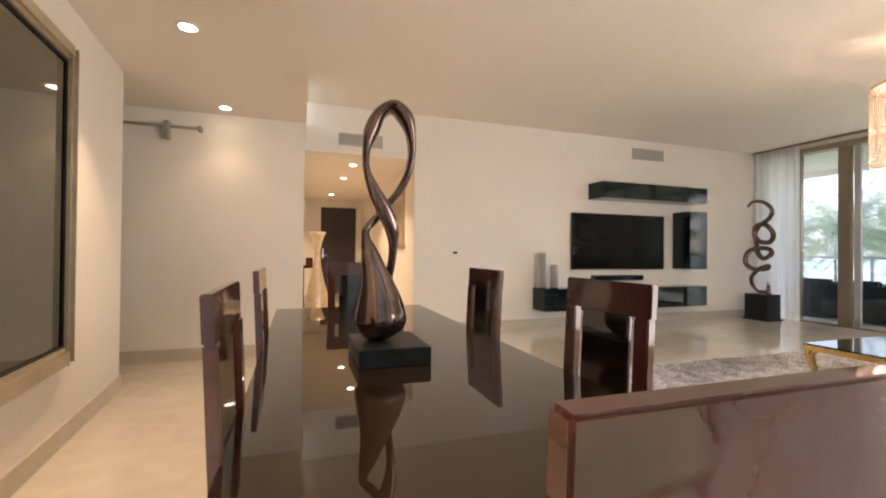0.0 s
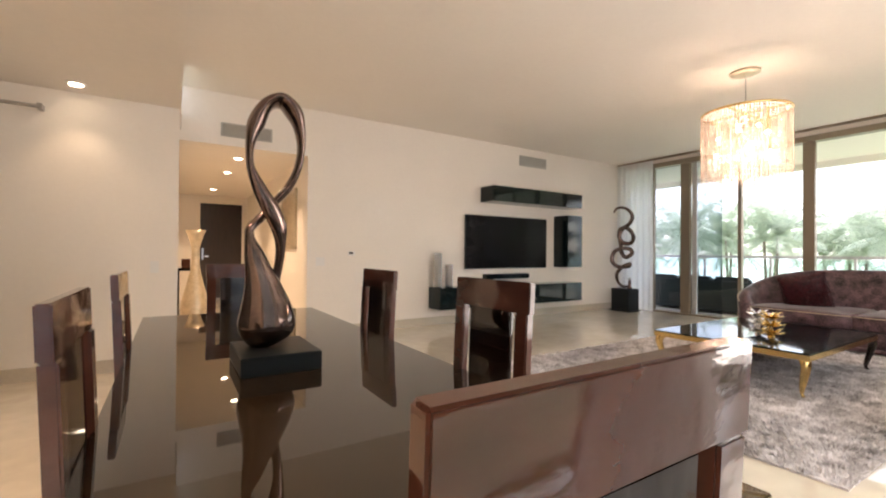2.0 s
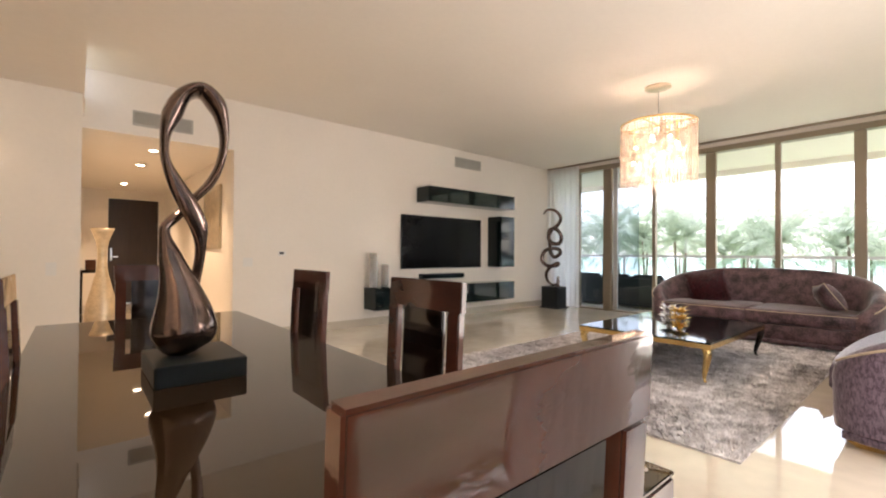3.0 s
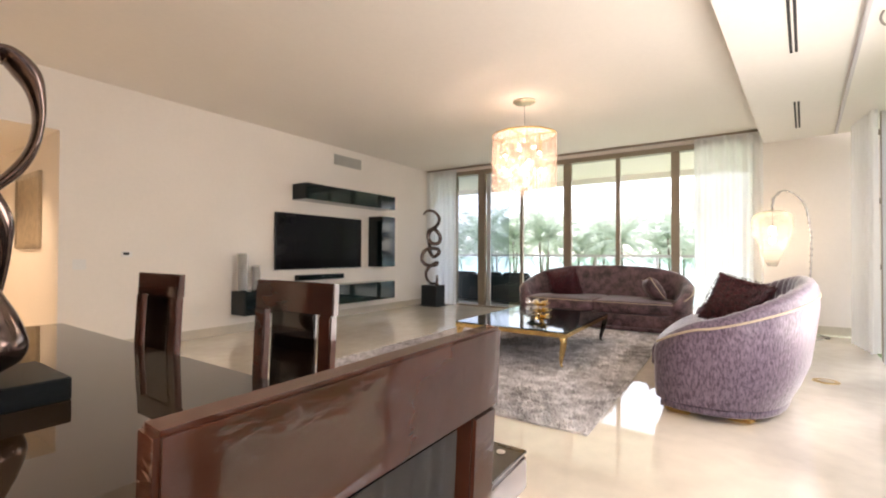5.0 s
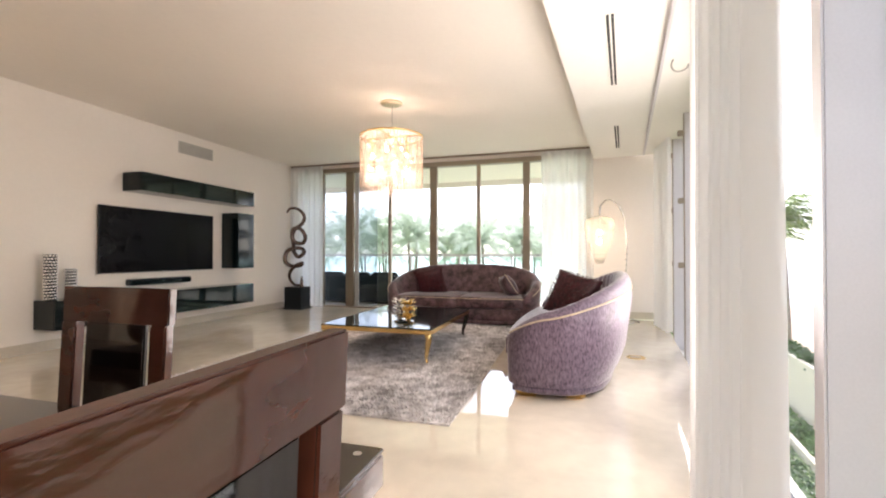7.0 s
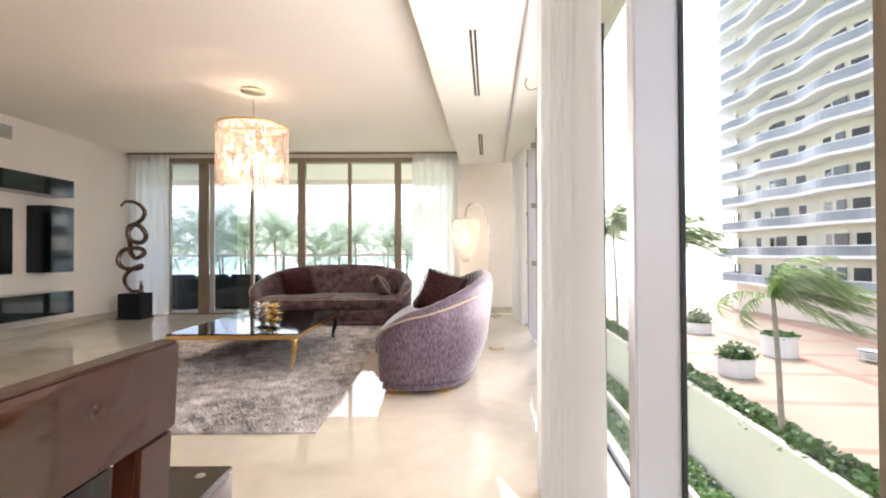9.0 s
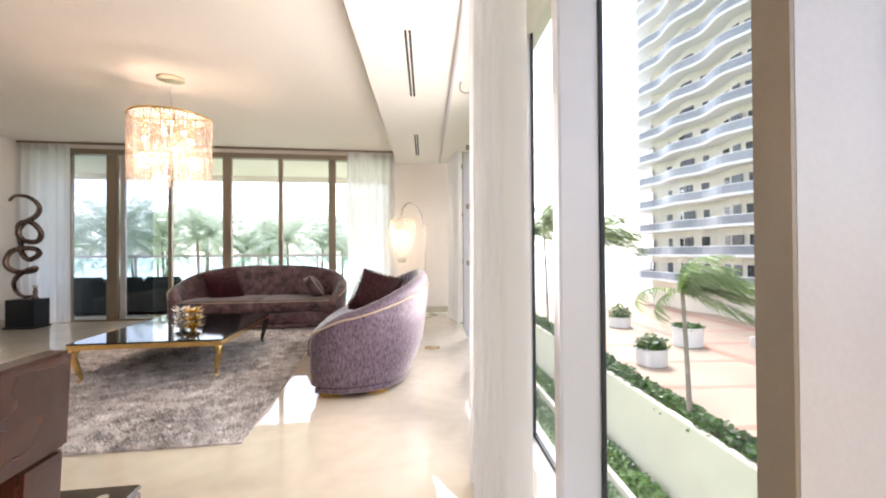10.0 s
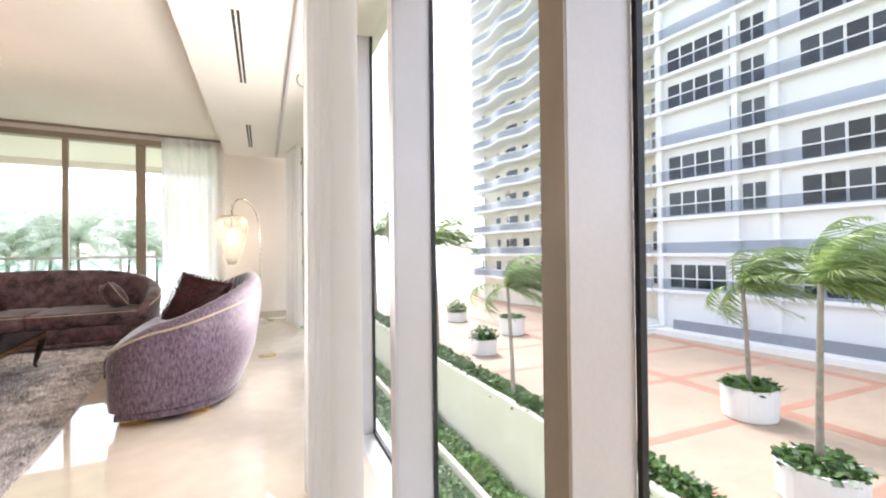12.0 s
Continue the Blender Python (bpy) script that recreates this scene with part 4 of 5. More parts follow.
def mosaic_vase(x, y, h, r, label):
    ob = thing("mosaic_vase", label, "vase", pose(x, y, 0.61), "silver vases")
    bm = bmesh.new()
    lathe(bm, [(r, 0), (r, h), (r * 0.8, h), (r * 0.8, h - 0.05)], 32)
    part("body", bm, BLACK_MATT, ob, "dark core")
    bm = bmesh.new()
    rows = int(h / 0.036)
    for k in range(rows):
        for j in range(12):
            a = 6.283 * (j + 0.5 * (k % 2)) / 12
            m = pose(r * math.cos(a), r * math.sin(a), (k + 0.5) * h / rows, 0, 0, math.degrees(a))
            bmesh.ops.create_icosphere(bm, subdivisions=1, radius=0.0170, matrix=m @ Matrix.Diagonal((0.6, 1, 1, 1)))
    tagged(part("studs", bm, SILVER, ob, "rows of silver mirror studs", smooth=True), kind="stuff")


mosaic_vase(3.85, 5.50, 0.54, 0.062, "tall silver studded cylinder vase on the cabinet")
mosaic_vase(4.06, 5.49, 0.36, 0.058, "short silver studded cylinder vase on the cabinet")

# ---- tall looping sculpture ----
ped = thing("pedestal", "matt black square pedestal", "pedestal", pose(8.17, 5.18, 0))
boxes("block", [(-0.17, 0.17, -0.20, 0.20, 0.03, 0.46)], BLACK_MATT, ped, bevel=0.004)
boxes("plinth", [(-0.19, 0.19, -0.22, 0.22, 0.0, 0.03)], BLACK_MATT, ped, bevel=0.004)
LOOPS = [(0.07, 0.05), (-0.11, 0.045), (-0.20, 0.15), (-0.175, 0.31), (-0.055, 0.455), (0.09, 0.535), (0.03, 0.48), (-0.18, 0.475), (-0.29, 0.60), (-0.255, 0.80), (-0.11, 0.875), (0.09, 0.857),
         (0.18, 0.766), (0.055, 0.68), (-0.09, 0.785), (-0.146, 0.967), (-0.164, 1.19), (-0.073, 1.31), (0.09, 1.31), (0.175, 1.15), (0.11, 1.0), (-0.036, 1.0), (-0.11, 1.13), (-0.055, 1.30),
         (0.09, 1.44), (0.139, 1.605), (0.036, 1.75), (-0.146, 1.777), (-0.285, 1.70)]
bm = bmesh.new()
path = smooth_path([(0.05 * math.sin(k * 1.35), -a * 0.95, b * 0.935) for k, (a, b) in enumerate(LOOPS)], 7)
nn = len(path)
tube(bm, path, [0.041 * (0.55 + 0.45 * min(1, 6 * min(i, nn - 1 - i) / nn)) for i in range(nn)], 12)
loops = tagged(part("loop_sculpture", bm, BRONZE, smooth=True, m=pose(8.17, 5.18, 0.46)), "tall dark bronze sculpture of winding loops on a pedestal", "sculpture")
ball = thing("small_figure", "small chrome and bronze abstract figure on the pedestal", "ornament", pose(8.12, 5.04, 0.46))
bm = bmesh.new()
lathe(bm, [(0.05, 0), (0.05, 0.02), (0.025, 0.06), (0.035, 0.12), (0.02, 0.17)], 16)
part("body", bm, BRONZE, ball, smooth=True)
bm = bmesh.new()
bmesh.ops.create_uvsphere(bm, u_segments=16, v_segments=10, radius=0.035, matrix=pose(0, 0, 0.20))
part("ball", bm, CHROME, ball, "chrome ball", smooth=True)

# ---- rug ----
rug = thing("shag_rug", "silver-grey shaggy rug on the marble floor", "rug", pose(5.12, 1.80, 0))
RX, RY = 2.02, 1.38
boxes("backing", [(-RX, RX, -RY, RY, 0.0, 0.012)], RUG, rug)
gen = np.random.default_rng(3)
N = 76000
px_, py_ = gen.uniform(-RX, RX, N), gen.uniform(-RY, RY, N)
ang, ln, lie = gen.uniform(0, 6.283, N), gen.uniform(0.022, 0.042, N), gen.uniform(0.3, 1.0, N)
flow = 1.6 * np.sin(px_ * 2.1 + 1.3 * np.sin(py_ * 2.7)) + 0.9 * np.sin(py_ * 3.9 + px_)
ang = flow + gen.normal(0, 0.7, N)
dx, dy = np.cos(ang), np.sin(ang)
base = np.stack([px_, py_, np.full(N, 0.008)], 1)
sidev = np.stack([-dy, dx, np.zeros(N)], 1) * 0.010
tip = base + np.stack([dx * ln * lie, dy * ln * lie, ln * (1.05 - 0.6 * lie)], 1)
allv = np.empty((N * 3, 3))
allv[0::3], allv[1::3], allv[2::3] = base - sidev, base + sidev, tip
me = bpy.data.meshes.new("shag_layer")
me.from_pydata(allv.tolist(), [], np.arange(N * 3).reshape(N, 3).tolist())
me.materials.append(RUG)
pile = new("shag_layer", me)
pile.parent = rug
tagged(pile, "long silky grey pile", kind="stuff")

# ---- coffee table ----
ct = thing("coffee_table", "low square coffee table with black mirror top and gold legs", "coffee table", pose(5.34, 1.635, 0.03))
CX, CY = 0.86, 0.635
boxes("glass_top", [(-CX, CX, -CY, CY, 0.345, 0.358)], BLACK_LAC, ct, "black mirror glass top", bevel=0.003)
boxes("apron", [(-CX, CX, -CY, -CY + 0.025, 0.30, 0.344), (-CX, CX, CY - 0.025, CY, 0.30, 0.344), (-CX, -CX + 0.025, -CY + 0.025, CY - 0.025, 0.30, 0.344),
                (CX - 0.025, CX, -CY + 0.025, CY - 0.025, 0.30, 0.344)], GOLD, ct, "polished gold apron")
for sx in (-1, 1):
    for sy in (-1, 1):
        bm = bmesh.new()
        ks = [(sx * (CX - 0.05), sy * (CY - 0.05), 0.31), (sx * (CX - 0.03), sy * (CY - 0.035), 0.25), (sx * (CX - 0.055), sy * (CY - 0.06), 0.12), (sx * (CX - 0.075), sy * (CY - 0.075), 0.04), (sx * (CX - 0.06), sy * (CY - 0.06), 0.0)]
        tube(bm, smooth_path(ks, 5), [0.045 - 0.033 * min(1, i / 17) for i in range(21)], 10)
        part("leg", bm, GOLD if sx < 0 else WALNUT_DK, ct, "gold cabriole leg" if sx < 0 else "dark cabriole leg", smooth=True)


def blossom(x, y, z, material, label, seed):
    ob = thing("blossom_ornament", label, "ornament", pose(x, y, z), "blossom ornaments")
    r_ = random.Random(seed)
    for k in range(3):
        bm = bmesh.new()
        for j in range(16):
            a = 6.283 * j / 16 + k * 0.3
            t_ = 0.15 + 0.75 * ((j * 7) % 16) / 16
            d = Vector((math.cos(a) * math.cos(t_), math.sin(a) * math.cos(t_), math.sin(t_)))
            c = Vector((0, 0, 0.02 + k * 0.075))
            tube(bm, [c, c + d * 0.06, c + d * 0.118], [0.008, 0.021, 0.002], 6, flat=0.35)
        part("flower", bm, material, ob, smooth=True)
    bm = bmesh.new()
    lathe(bm, [(0.03, 0), (0.03, 0.01), (0.012, 0.03), (0.012, 0.14)], 12)
    part("core", bm, material, ob)


blossom(5.12, 1.60, 0.388, SILVER, "silver metal blossom candle holder on the coffee table", 1)
blossom(5.03, 1.46, 0.388, GOLD, "gold metal blossom candle holder on the coffee table", 2)


# ---- curved velvet sofas ----
def sofa(L, D, material, label, m, cushions):
    """Faces +y; a curved shell whose top falls from the back to the arms."""
    so = thing("curved_sofa", label, "sofa", m, "curved sofas")
    n_ = 192 if cushions == 1 else 64

    def plan(t, off):
        a = math.pi * (-0.15 + 1.30 * t)
        c, s = math.cos(a), math.sin(a)
        x = -(L / 2 - off) * math.copysign(abs(c) ** 0.68, c)
        y = D * 0.14 - (D * 0.74 - off * 0.8) * math.copysign(abs(s) ** 0.78, s) * (1 if s > 0 else 0.78)
        return x, y

    def top(t):
        s = max(0.0, math.sin(math.pi * t))
        return 0.53 + 0.44 * s ** 0.95

    def taper(t):
        return 0.02 + 0.19 * max(0.0, math.sin(math.pi * t)) ** 2.2
    bm = bmesh.new()
    rows = []
    for i in range(n_ + 1):
        t = i / n_
        h = top(t)
        e = taper(t)
        prof = [(e, 0.10), (e * 0.66, 0.20), (e * 0.34, 0.34), (min(0.015, e * 0.3), h * 0.62 + 0.06), (0.0, h * 0.80), (0.012, h - 0.05), (0.045, h - 0.008), (0.085, h), (0.125, h - 0.012),
                (0.155, h - 0.05), (0.175, h - 0.12 if h > 0.6 else h - 0.06), (0.23, 0.36), (0.25, 0.20)]
        ring = []
        for k, (off, z) in enumerate(prof):
            if cushions == 1 and 6 < k < 12:
                off += 0.013 * math.cos(150 * t) * min(1.0, 6 * t, 6 * (1 - t))   # gathered channels of the inner back
            x, y = plan(t, off)
            ring.append(bm.verts.new((x, y, z)))
        rows.append(ring)
    for a, b in zip(rows, rows[1:]):
        for k in range(len(a) - 1):
            bm.faces.new((a[k], a[k + 1], b[k + 1], b[k]))
    for ring, ref in ((rows[0], rows[1]), (rows[-1], rows[-2])):
        cen = sum((v.co for v in ring), Vector()) / len(ring)
        out = (cen - sum((v.co for v in ref), Vector()) / len(ref)).normalized()
        last = ring
        for push, shrink in ((0.025, 0.95), (0.045, 0.82), (0.058, 0.6), (0.062, 0.3)):
            nxt = [bm.verts.new(cen + (v.co - cen) * shrink + out * push) for v in ring]
            for k in range(len(ring)):
                j = (k + 1) % len(ring)
                bm.faces.new((last[k], last[j], nxt[j], nxt[k]))
            last = nxt
        bm.faces.new(last)
    part("shell", bm, material, so, smooth=True)
    bm = bmesh.new()
    tube(bm, [(*plan(i / n_, 0.004), top(i / n_) - 0.022 - 0.09 * math.sin(math.pi * i / n_)) for i in range(n_ + 1)], 0.008, 8)
    part("piping", bm, PIPING, so, "champagne piping along the rim", smooth=True)

    def outline(off, front):
        pts = [plan(0.03 + 0.94 * i / 40, off(0.03 + 0.94 * i / 40) if callable(off) else off) for i in range(41)]
        fx = pts[0][0]
        arc = [(-fx * (1 - 2 * k / 12), front + 0.07 * (1 - (2 * k / 12 - 1) ** 2)) for k in range(13)]
        return pts + [(x, y) for x, y in arc]

    def puffed(outl, z0, z1, r_):
        cxx = sum(p[0] for p in outl) / len(outl)
        cyy = sum(p[1] for p in outl) / len(outl)
        bm = bmesh.new()
        rings = []
        for sc, z in ((r_, z0), (0, z0 + r_ * 0.7), (0, z1 - r_ * 0.8), (r_ * 0.35, z1 - r_ * 0.25), (r_ * 1.1, z1), (r_ * 6, z1 + 0.012)):
            ring = []
            for x, y in outl:
                v = Vector((x - cxx, y - cyy))
                v = v * max(0.05, 1 - sc / max(v.length, 0.05))
                ring.append(bm.verts.new((cxx + v.x, cyy + v.y, z)))
            rings.append(ring)
        for a, b in zip(rings, rings[1:]):
            for k in range(len(a)):
                bm.faces.new((a[k], a[(k + 1) % len(a)], b[(k + 1) % len(a)], b[k]))
        bm.faces.new(rings[0][::-1])
        bm.faces.new(rings[-1])
        return bm
    part("plinth", puffed(outline(lambda t: taper(t) + 0.012, D * 0.42), 0.045, 0.094, 0.01), material, so, "velvet covered plinth", smooth=True)
    part("seat_base", puffed(outline(lambda t: taper(t) + 0.06, D * 0.42), 0.096, 0.285, 0.02), material, so, smooth=True)
    seat_o = outline(0.19, D * (0.51 if cushions == 1 else 0.45))
    if cushions == 1:
        part("seat_cushion", puffed(seat_o, 0.288, 0.455, 0.04), material, so, "plump velvet seat cushion", smooth=True)
    else:
        for s in (-1, 1):
            half = [(x, y) for x, y in seat_o if s * x > 0.0]
            ys = [y for _, y in half]
            body = sorted(half, key=lambda p: math.atan2(p[1] - 0.02, p[0] - s * L * 0.24))
            body = body + [(s * 0.008, max(ys)), (s * 0.008, min(ys))]
            body = sorted(body, key=lambda p: math.atan2(p[1] - 0.02, p[0] - s * L * 0.24))
            cushion = part("seat_cushion", puffed(body, 0.288, 0.465, 0.035), material, so, "plump velvet seat cushion", smooth=True)
            front = sorted([p for p in body if p[1] > D * 0.38], key=lambda p: p[0])
            if len(front) > 2:
                bm = bmesh.new()
                tube(bm, [(x, y + 0.004, 0.445) for x, y in front], 0.006, 6)
                part("cushion_piping", bm, PIPING, cushion, "champagne piping", smooth=True)
    for ft in (0.055, 0.19, 0.81, 0.945):
        fx, fy = plan(ft, taper(ft) + 0.13)
        bm = bmesh.new()
        box(bm, fx - 0.10, fx + 0.10, fy - 0.09, fy + 0.09, 0.0, 0.046, bevel=0.005)
        for v in bm.verts:
            if v.co.z < 0.02:
                v.co.x += (fx - v.co.x) * 0.5
                v.co.y += (fy - v.co.y) * 0.3
        part("foot", bm, GOLD, so, "tapered polished gold foot")
    return so


def pillow(m, size, material, label, piped):
    ob = thing("throw_pillow", label, "pillow", m, "throw pillows")
    bm = bmesh.new()
    k_ = 14
    for sgn in (1, -1):
        grid = [[None] * (k_ + 1) for _ in range(k_ + 1)]
        for i in range(k_ + 1):
            for j in range(k_ + 1):
                u, v = 2 * i / k_ - 1, 2 * j / k_ - 1
                puff = (max(0.0, 1 - u * u) * max(0.0, 1 - v * v)) ** 0.42
                pin = 1 - 0.07 * (1 - abs(u) ** 2) * abs(v) ** 3
                pin2 = 1 - 0.07 * (1 - abs(v) ** 2) * abs(u) ** 3
                grid[i][j] = bm.verts.new((u * size / 2 * pin2, sgn * 0.11 * puff + 0.006 * noise.noise((u * 3, v * 3, sgn)), v * size / 2 * pin))
        for i in range(k_):
            for j in range(k_):
                q = (grid[i][j], grid[i + 1][j], grid[i + 1][j + 1], grid[i][j + 1])
                bm.faces.new(q if sgn < 0 else q[::-1])
    bmesh.ops.remove_doubles(bm, verts=bm.verts, dist=0.0015)
    part("cushion", bm, material, ob, smooth=True)
    if not piped:
        r_ = random.Random(5)
        vs, fs = [], []
        for _ in range(4200):
            u, v, sgn = r_.uniform(-0.97, 0.97), r_.uniform(-0.97, 0.97), r_.choice((-1, 1))
            p = Vector((u * size / 2, sgn * 0.11 * ((1 - u * u) * (1 - v * v)) ** 0.42, v * size / 2))
            d = Vector((u * 0.6 + r_.uniform(-0.7, 0.7), sgn * 0.7, v * 0.6 + r_.uniform(-0.9, 0.4))).normalized() * r_.uniform(0.008, 0.019)
            w = d.cross(Vector((r_.uniform(-1, 1), r_.uniform(-1, 1), r_.uniform(-1, 1)))).normalized() * 0.007
            k = len(vs)
            vs += [tuple(p - w), tuple(p + w), tuple(p + d)]
            fs.append((k, k + 1, k + 2))
        me = bpy.data.meshes.new("fur_layer")
        me.from_pydata(vs, [], fs)
        me.materials.append(material)
        tufts = new("fur_layer", me)
        tufts.parent = ob
        tagged(tufts, "glossy dark red shaggy tufts", kind="stuff")
    if piped:
        bm = bmesh.new()
        h = size / 2
        us = [-1 + k / 6 for k in range(13)]
        rim = [(u, -1) for u in us] + [(1, u) for u in us[1:]] + [(-u, 1) for u in us[1:]] + [(-1, -u) for u in us[1:]]
        tube(bm, [(u * h * (1 - 0.07 * (1 - v * v) * abs(u) ** 3), 0, v * h * (1 - 0.07 * (1 - u * u) * abs(v) ** 3)) for u, v in rim], 0.006, 6)
        part("piping", bm, PIPING, ob, "champagne piping", smooth=True)


sofa(2.62, 1.05, VELVET_DK, "curved plum crushed-velvet sofa with champagne piping before the balcony doors", pose(7.55, 1.40, 0, 0, 0, 90), 2)
sofa(2.70, 0.95, VELVET, "curved mauve crushed-velvet sofa with champagne piping beside the windows", pose(5.09, -0.37, 0, 0, 0, -3), 1)
pillow(pose(7.58, 2.02, 0.66, 0, 0, 0) @ pose(0, 0, 0, 0, 0, 105) @ pose(0, 0, 0, -20, 12, 0), 0.52, FUR, "burgundy shaggy throw pillow on the plum sofa", False)
pillow(pose(7.42, 0.62, 0.63, 0, 0, 0) @ pose(0, 0, 0, 0, 0, 25) @ pose(0, 0, 0, -32, 10, 0), 0.38, VELVET_DK, "plum velvet throw pillow with champagne piping", True)
pillow(pose(5.36, -0.38, 0.69, 0, 0, 0) @ pose(0, 0, 0, 0, 0, 66) @ pose(0, 0, 0, 24, -14, 0), 0.52, FUR, "burgundy shaggy throw pillow on the mauve sofa", False)

# ---- chandelier ----
ch = thing("chandelier", "round champagne crystal-string chandelier, lit", "chandelier", pose(5.44, 1.85, 0))
bm = bmesh.new()
lathe(bm, [(0.14, HIGH - 0.002), (0.14, HIGH - 0.02), (0.10, HIGH - 0.035), (0.02, HIGH - 0.04)][::-1], 32)
part("ceiling_rose", bm, LEAF_SILVER, ch, "round pale gold ceiling rose", smooth=False)
bm = bmesh.new()
tube(bm, smooth_path([(0.02, 0.0, HIGH - 0.03), (0.06, 0.02, 2.92), (0.02, 0.0, 2.76), (0.0, 0.0, 2.67)], 6), 0.004, 6)
part("cable", bm, SATIN, ch, "thin pale hanging cable", smooth=True)
R_ = 0.40
bm = bmesh.new()
tube(bm, [(R_ * math.cos(a), R_ * math.sin(a), 2.665) for a in (6.2832 * k / 48 for k in range(49))], 0.011, 8, cap=False)
part("rim", bm, GOLD, ch, "gold top rim", smooth=True)
# unseen disc, added to spread the bulb's light over the ceiling
bm = bmesh.new()
lathe(bm, [(0.01, 2.676), (R_ - 0.012, 2.676), (R_ - 0.012, 2.672), (0.01, 2.672)], 48)
part("diffuser", bm, SHEER, ch, "added translucent disc that softens the light on the ceiling")
boxes("cross_bar", [(-R_, R_, -0.008, 0.008, 2.655, 2.67), (-0.008, 0.008, -R_, R_, 2.651, 2.666)], GOLD, ch)


def bead_mesh(name, places, size, material, parent, label, tall=1.25):
    """Faceted beads, one octahedron each."""
    o = np.array([(1, 0, 0), (-1, 0, 0), (0, 1, 0), (0, -1, 0), (0, 0, tall), (0, 0, -tall)]) * size
    f = np.array([(0, 2, 4), (2, 1, 4), (1, 3, 4), (3, 0, 4), (2, 0, 5), (1, 2, 5), (3, 1, 5), (0, 3, 5)])
    p = np.array(places)
    v = (p[:, None, :] + o[None, :, :]).reshape(-1, 3)
    fs = (np.arange(len(p))[:, None, None] * 6 + f[None]).reshape(-1, 3)
    me = bpy.data.meshes.new(name)
    me.from_pydata(v.tolist(), [], fs.tolist())
    me.materials.append(material)
    ob = new(name, me)
    ob.parent = parent
    return tagged(ob, label, kind="stuff")


rnd = random.Random(8)


def crystal_string(name, end, gap, w, h):
    """One string of faceted beads that hangs from the rim at x = 0, its beads wide along y."""
    bm = bmesh.new()
    z, rows = 2.652, []
    while z > end:
        for dz, q in ((h, 0.15), (0.0, 1.0), (-h, 0.15)):
            rows.append([bm.verts.new(v) for v in ((-0.007 * q, 0, z + dz), (0, w * q, z + dz), (0.007 * q, 0, z + dz), (0, -w * q, z + dz))])
        z -= gap if z > 2.02 else gap * 1.7
    for a, b in zip(rows, rows[1:]):
        for k in range(4):
            bm.faces.new((a[k], a[(k + 1) % 4], b[(k + 1) % 4], b[k]))
    return mesh_of(name, bm, CRYSTAL)


OUTER = [crystal_string("crystal_string", e, 0.0235, 0.0128, 0.0085) for e in (1.97, 1.99, 1.93, 1.87)]
INNER = [crystal_string("crystal_string", e, 0.030, 0.012, 0.013) for e in (1.92, 1.86, 1.98)]
for ring, cnt, kinds in ((R_, 98, OUTER), (R_ - 0.06, 50, INNER), (0.20, 26, INNER)):
    for j in range(cnt):
        a = 6.2832 * j / cnt
        ob = new("crystal_string", rnd.choice(kinds))
        ob.parent = ch
        ob.matrix_basis = pose(ring * math.cos(a), ring * math.sin(a), 0, 0, 0, math.degrees(a))
for k in range(9):
    a, r_, z = 0.698 * k + 0.2, (0.25, 0.12, 0.28)[k % 3], (2.40, 2.52, 2.26)[k % 3]
    bm = bmesh.new()
    bmesh.ops.create_uvsphere(bm, u_segments=12, v_segments=8, radius=0.022, matrix=pose(r_ * math.cos(a), r_ * math.sin(a), z))
    bulb = part("bulb", bm, BULB, ch, "glowing bulb", smooth=True)
    boxes("bulb_holder", [(r_ * math.cos(a) - 0.005, r_ * math.cos(a) + 0.005, r_ * math.sin(a) - 0.005, r_ * math.sin(a) + 0.005, z + 0.015, 2.655)], GOLD, bulb)

# ---- arched crystal floor lamp ----
fl = thing("floor_lamp", "arched crystal floor lamp with an acorn-shaped bead shade, lit", "floor lamp", pose(8.0, -0.83, 0))
bm = bmesh.new()
lathe(bm, [(0.16, 0), (0.16, 0.02), (0.05, 0.035), (0.02, 0.06)], 28, (0.10, -0.40, 0))
part("base", bm, CHROME, fl, smooth=False)
arch = smooth_path([(0.10, -0.40, 0.05), (0.10, -0.42, 0.7), (0.09, -0.43, 1.4), (0.06, -0.36, 1.86), (0.02, -0.17, 2.06), (0.0, -0.03, 1.98), (0.0, 0.0, 1.80)], 8)
bm = bmesh.new()
tube(bm, arch, 0.010, 8)
stem = part("stem", bm, CHROME, fl, "thin chrome arch", smooth=True)
bead_mesh("stem_crystals", [tuple(p + Vector((rnd.uniform(-0.014, 0.014), rnd.uniform(-0.014, 0.014), 0))) for p in arch[2:] for _ in range(4)], 0.011, CRYSTAL2, stem, "clear crystals set along the stem")
shade = []
profile = smooth_path([(0.050, 0, 1.00), (0.085, 0, 1.08), (0.135, 0, 1.22), (0.190, 0, 1.38), (0.228, 0, 1.53), (0.236, 0, 1.64), (0.212, 0, 1.72), (0.150, 0, 1.765), (0.055, 0, 1.785)], 6)
for k, p in enumerate(profile):
    cnt = int(8 + p.x * 170)
    shade += [(p.x * math.cos(a), p.x * math.sin(a), p.z) for a in (6.2832 * (j + 0.5 * (k % 2)) / cnt for j in range(cnt))]
bead_mesh("shade", shade, 0.0102, CRYSTAL2, fl, "acorn-shaped shade of clear crystal beads", 0.7)
for dz in (1.36, 1.52):
    bm = bmesh.new()
    bmesh.ops.create_uvsphere(bm, u_segments=12, v_segments=8, radius=0.04, matrix=pose(0.0, 0.0, dz))
    part("bulb", bm, BULB, fl, "glowing bulb", smooth=True)
bm = bmesh.new()
tube(bm, [(0, 0, 1.30), (0, 0, 1.82)], 0.008, 6)
part("lamp_rod", bm, CHROME, fl)
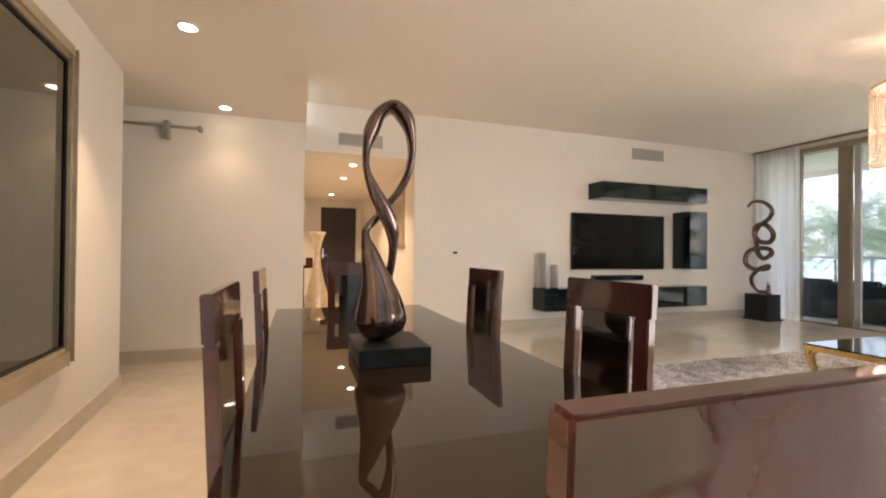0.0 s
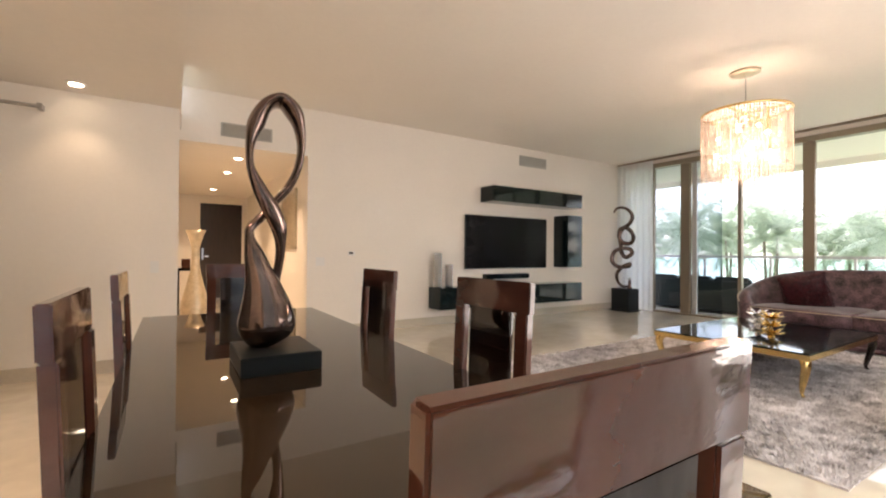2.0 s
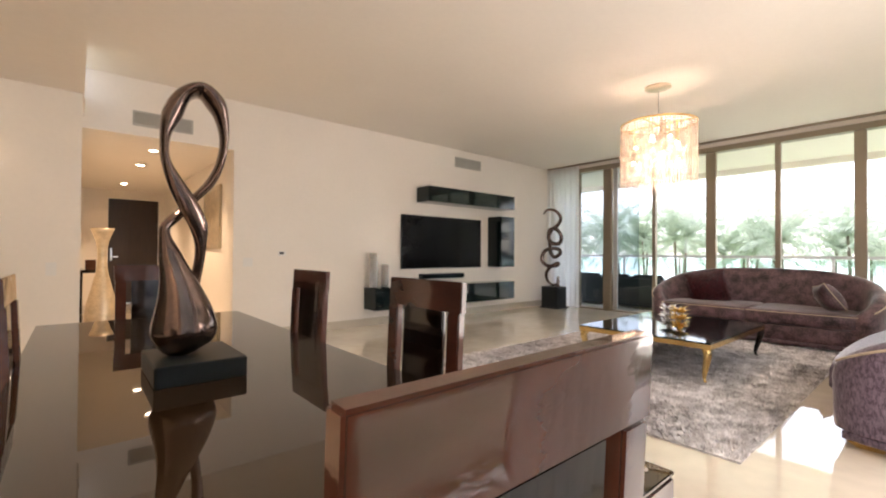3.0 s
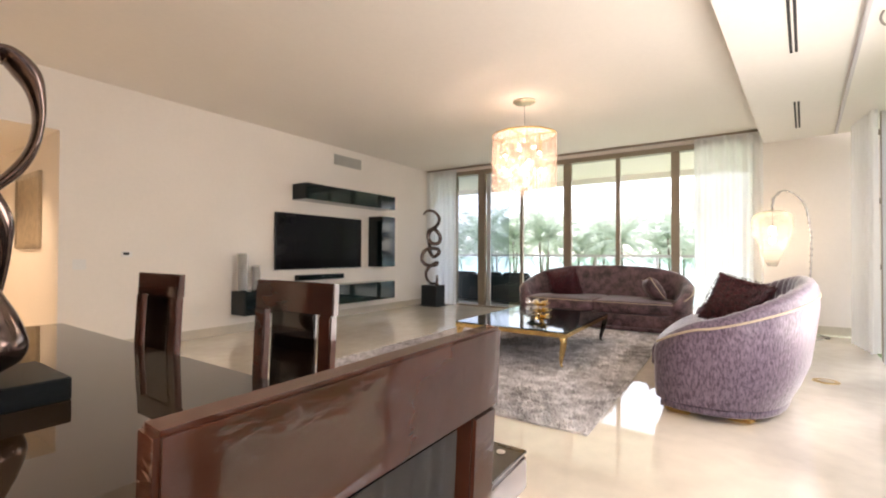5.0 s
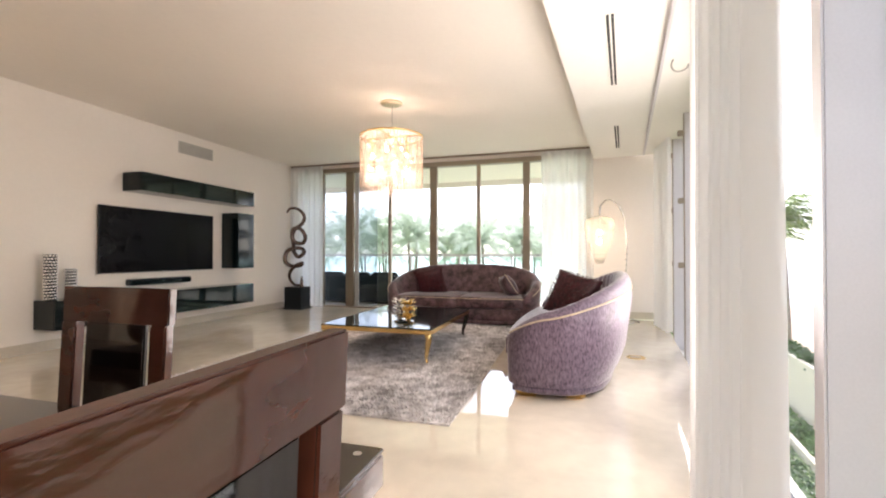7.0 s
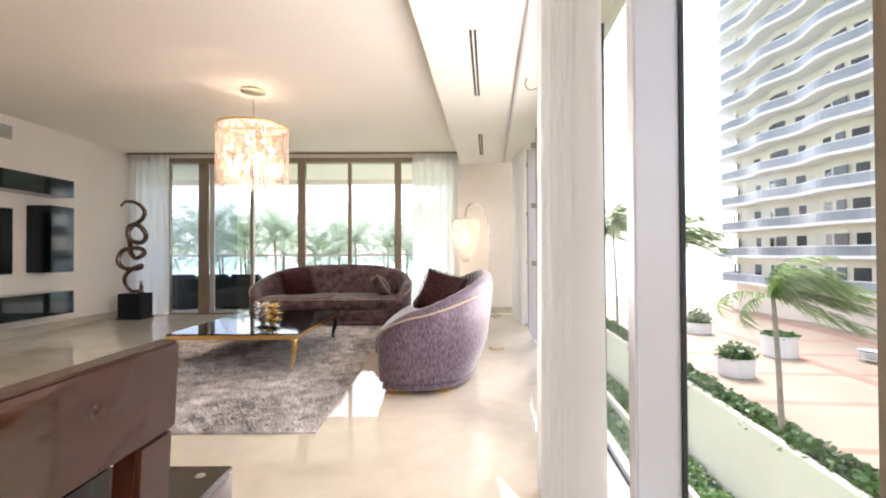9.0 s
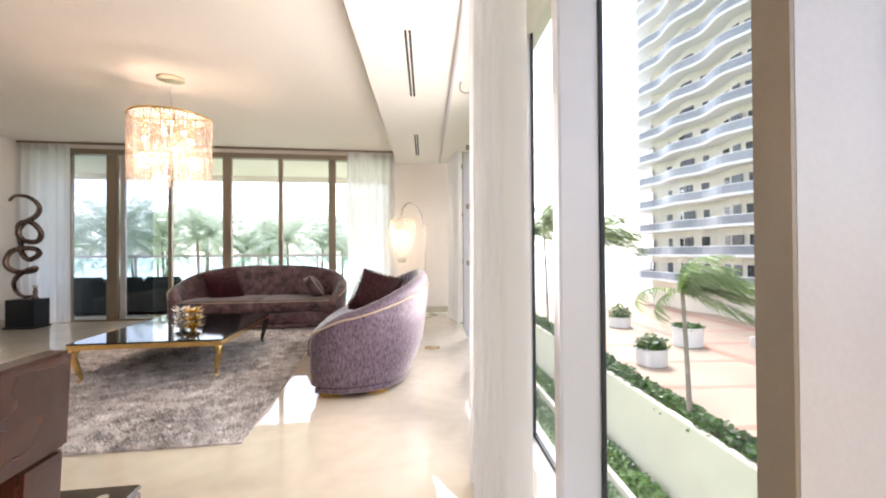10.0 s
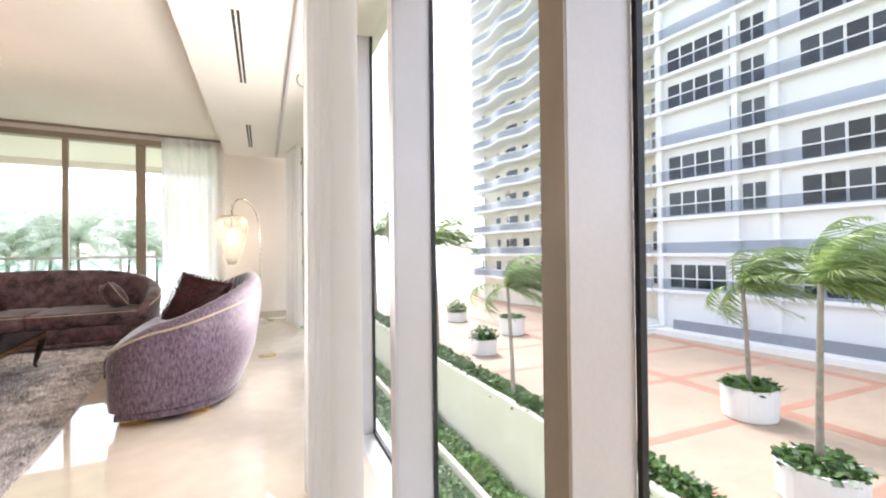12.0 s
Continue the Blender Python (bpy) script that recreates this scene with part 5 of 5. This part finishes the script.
cord = thing("lamp_cord", "thin dark power cord lying on the floor", "cord", pose(8.1, -1.25, 0.004))
bm = bmesh.new()
tube(bm, smooth_path([(0, 0, 0.002), (0.2, -0.1, 0.0), (0.1, -0.22, 0.0), (0.35, -0.2, 0.0), (0.50, -0.12, 0.0)], 6), 0.004, 6)
part("cable", bm, BLACK_MATT, cord, smooth=True)


# ---- curtains ----
def curtain(length, height, amp, waves, m, label, seed):
    ob = thing("sheer_curtain", label, "curtain", m, "sheer curtains")
    r_ = random.Random(seed)
    ph = [r_.uniform(-0.6, 0.6) for _ in range(waves * 2 + 2)]
    nx, nz = waves * 14, 8
    bm = bmesh.new()
    rows = []
    for i in range(nx + 1):
        u = i / nx
        col = []
        for j in range(nz + 1):
            w = j / nz
            k = u * waves * 2
            p = ph[int(k) % len(ph)] * (1 - (k % 1)) + ph[(int(k) + 1) % len(ph)] * (k % 1)
            y = amp * math.sin(u * waves * 2 * math.pi + p * (1.1 - 0.5 * w)) * (1.0 - 0.25 * w) + 0.02 * p
            col.append(bm.verts.new((u * length + 0.012 * p * (1 - w), y, w * height)))
        rows.append(col)
    for a, b in zip(rows, rows[1:]):
        for j in range(nz):
            bm.faces.new((a[j], b[j], b[j + 1], a[j + 1]))
    part("voile", bm, SHEER, ob, smooth=True)
    boxes("heading_tape", [(0, length, -0.012, 0.012, height - 0.03, height)], SHEER, ob)
    return ob


curtain(1.00, SOFFIT_Z - 0.06, 0.06, 8, SKEW @ pose(1.62, -0.83, 0.012), "gathered white sheer curtain stacked beside the window", 1)
curtain(0.80, SOFFIT_Z - 0.06, 0.05, 7, SKEW @ pose(7.40, -1.13, 0.012, 0, 0, 11), "gathered white sheer curtain at the far end of the windows", 2)
curtain(0.80, HIGH - 0.05, 0.05, 6, pose(EAST - 0.10, 4.83, 0.012, 0, 0, 90), "white sheer curtain beside the balcony doors and the sculpture", 3)
curtain(0.92, HIGH - 0.05, 0.045, 6, pose(EAST - 0.10, -0.76, 0.012, 0, 0, 90), "white sheer curtain beside the balcony doors and the floor lamp", 4)

# ---- ceiling slots, floor outlet ----
for x0, x1 in ((3.70, 5.13), (6.65, 7.98)):
    ob = thing("slot_diffuser", "narrow twin-slot air diffuser in the lowered ceiling", "air vent", SKEW @ pose(x0, -0.46, SOFFIT_Z))
    boxes("frame", [(0, x1 - x0, 0.0, 0.075, -0.004, 0.0)], SOFFIT, ob)
    for y in (0.010, 0.045):
        boxes("slot", [(0.01, x1 - x0 - 0.01, y, y + 0.02, -0.006, -0.0045)], VENT_DK, ob, "dark slot")
out = thing("floor_outlet", "small round brass floor outlet set in the marble", "floor outlet", pose(5.545, -1.06, 0.0))
bm = bmesh.new()
lathe(bm, [(0.10, 0.0), (0.10, 0.003), (0.094, 0.005), (0.07, 0.005)], 32)
part("plate", bm, GOLD, out)
bm = bmesh.new()
lathe(bm, [(0.06, 0.0052), (0.06, 0.007), (0.02, 0.0075)], 28)
part("lid", bm, LEAF_SILVER, out)
ws = thing("wall_socket", "white wall socket above the skirting", "socket", pose(EAST, -1.25, 0.32))
boxes("plate", [(-0.006, 0, -0.036, 0.036, -0.058, 0.058)], WHITE_PL, ws, bevel=0.002)

# ---- balcony furniture ----
bs = thing("balcony_sofa", "dark green-black outdoor sofa on the balcony", "sofa", pose(9.55, 4.5, -0.02))
boxes("seat_block", [(0.12, 0.85, -1.1, 1.2, 0.05, 0.42)], WICKER, bs, bevel=0.02)
boxes("backrest", [(0.0, 0.12, -1.1, 1.2, 0.05, 0.66)], WICKER, bs, bevel=0.02)
boxes("armrest", [(0.12, 0.85, -1.1, -0.98, 0.42, 0.60)], WICKER, bs, bevel=0.02)
for k in range(3):
    boxes("back_cushion", [(0.125, 0.28, -0.95 + 0.71 * k, -0.28 + 0.71 * k, 0.43, 0.74)], WICKER, bs, bevel=0.04)
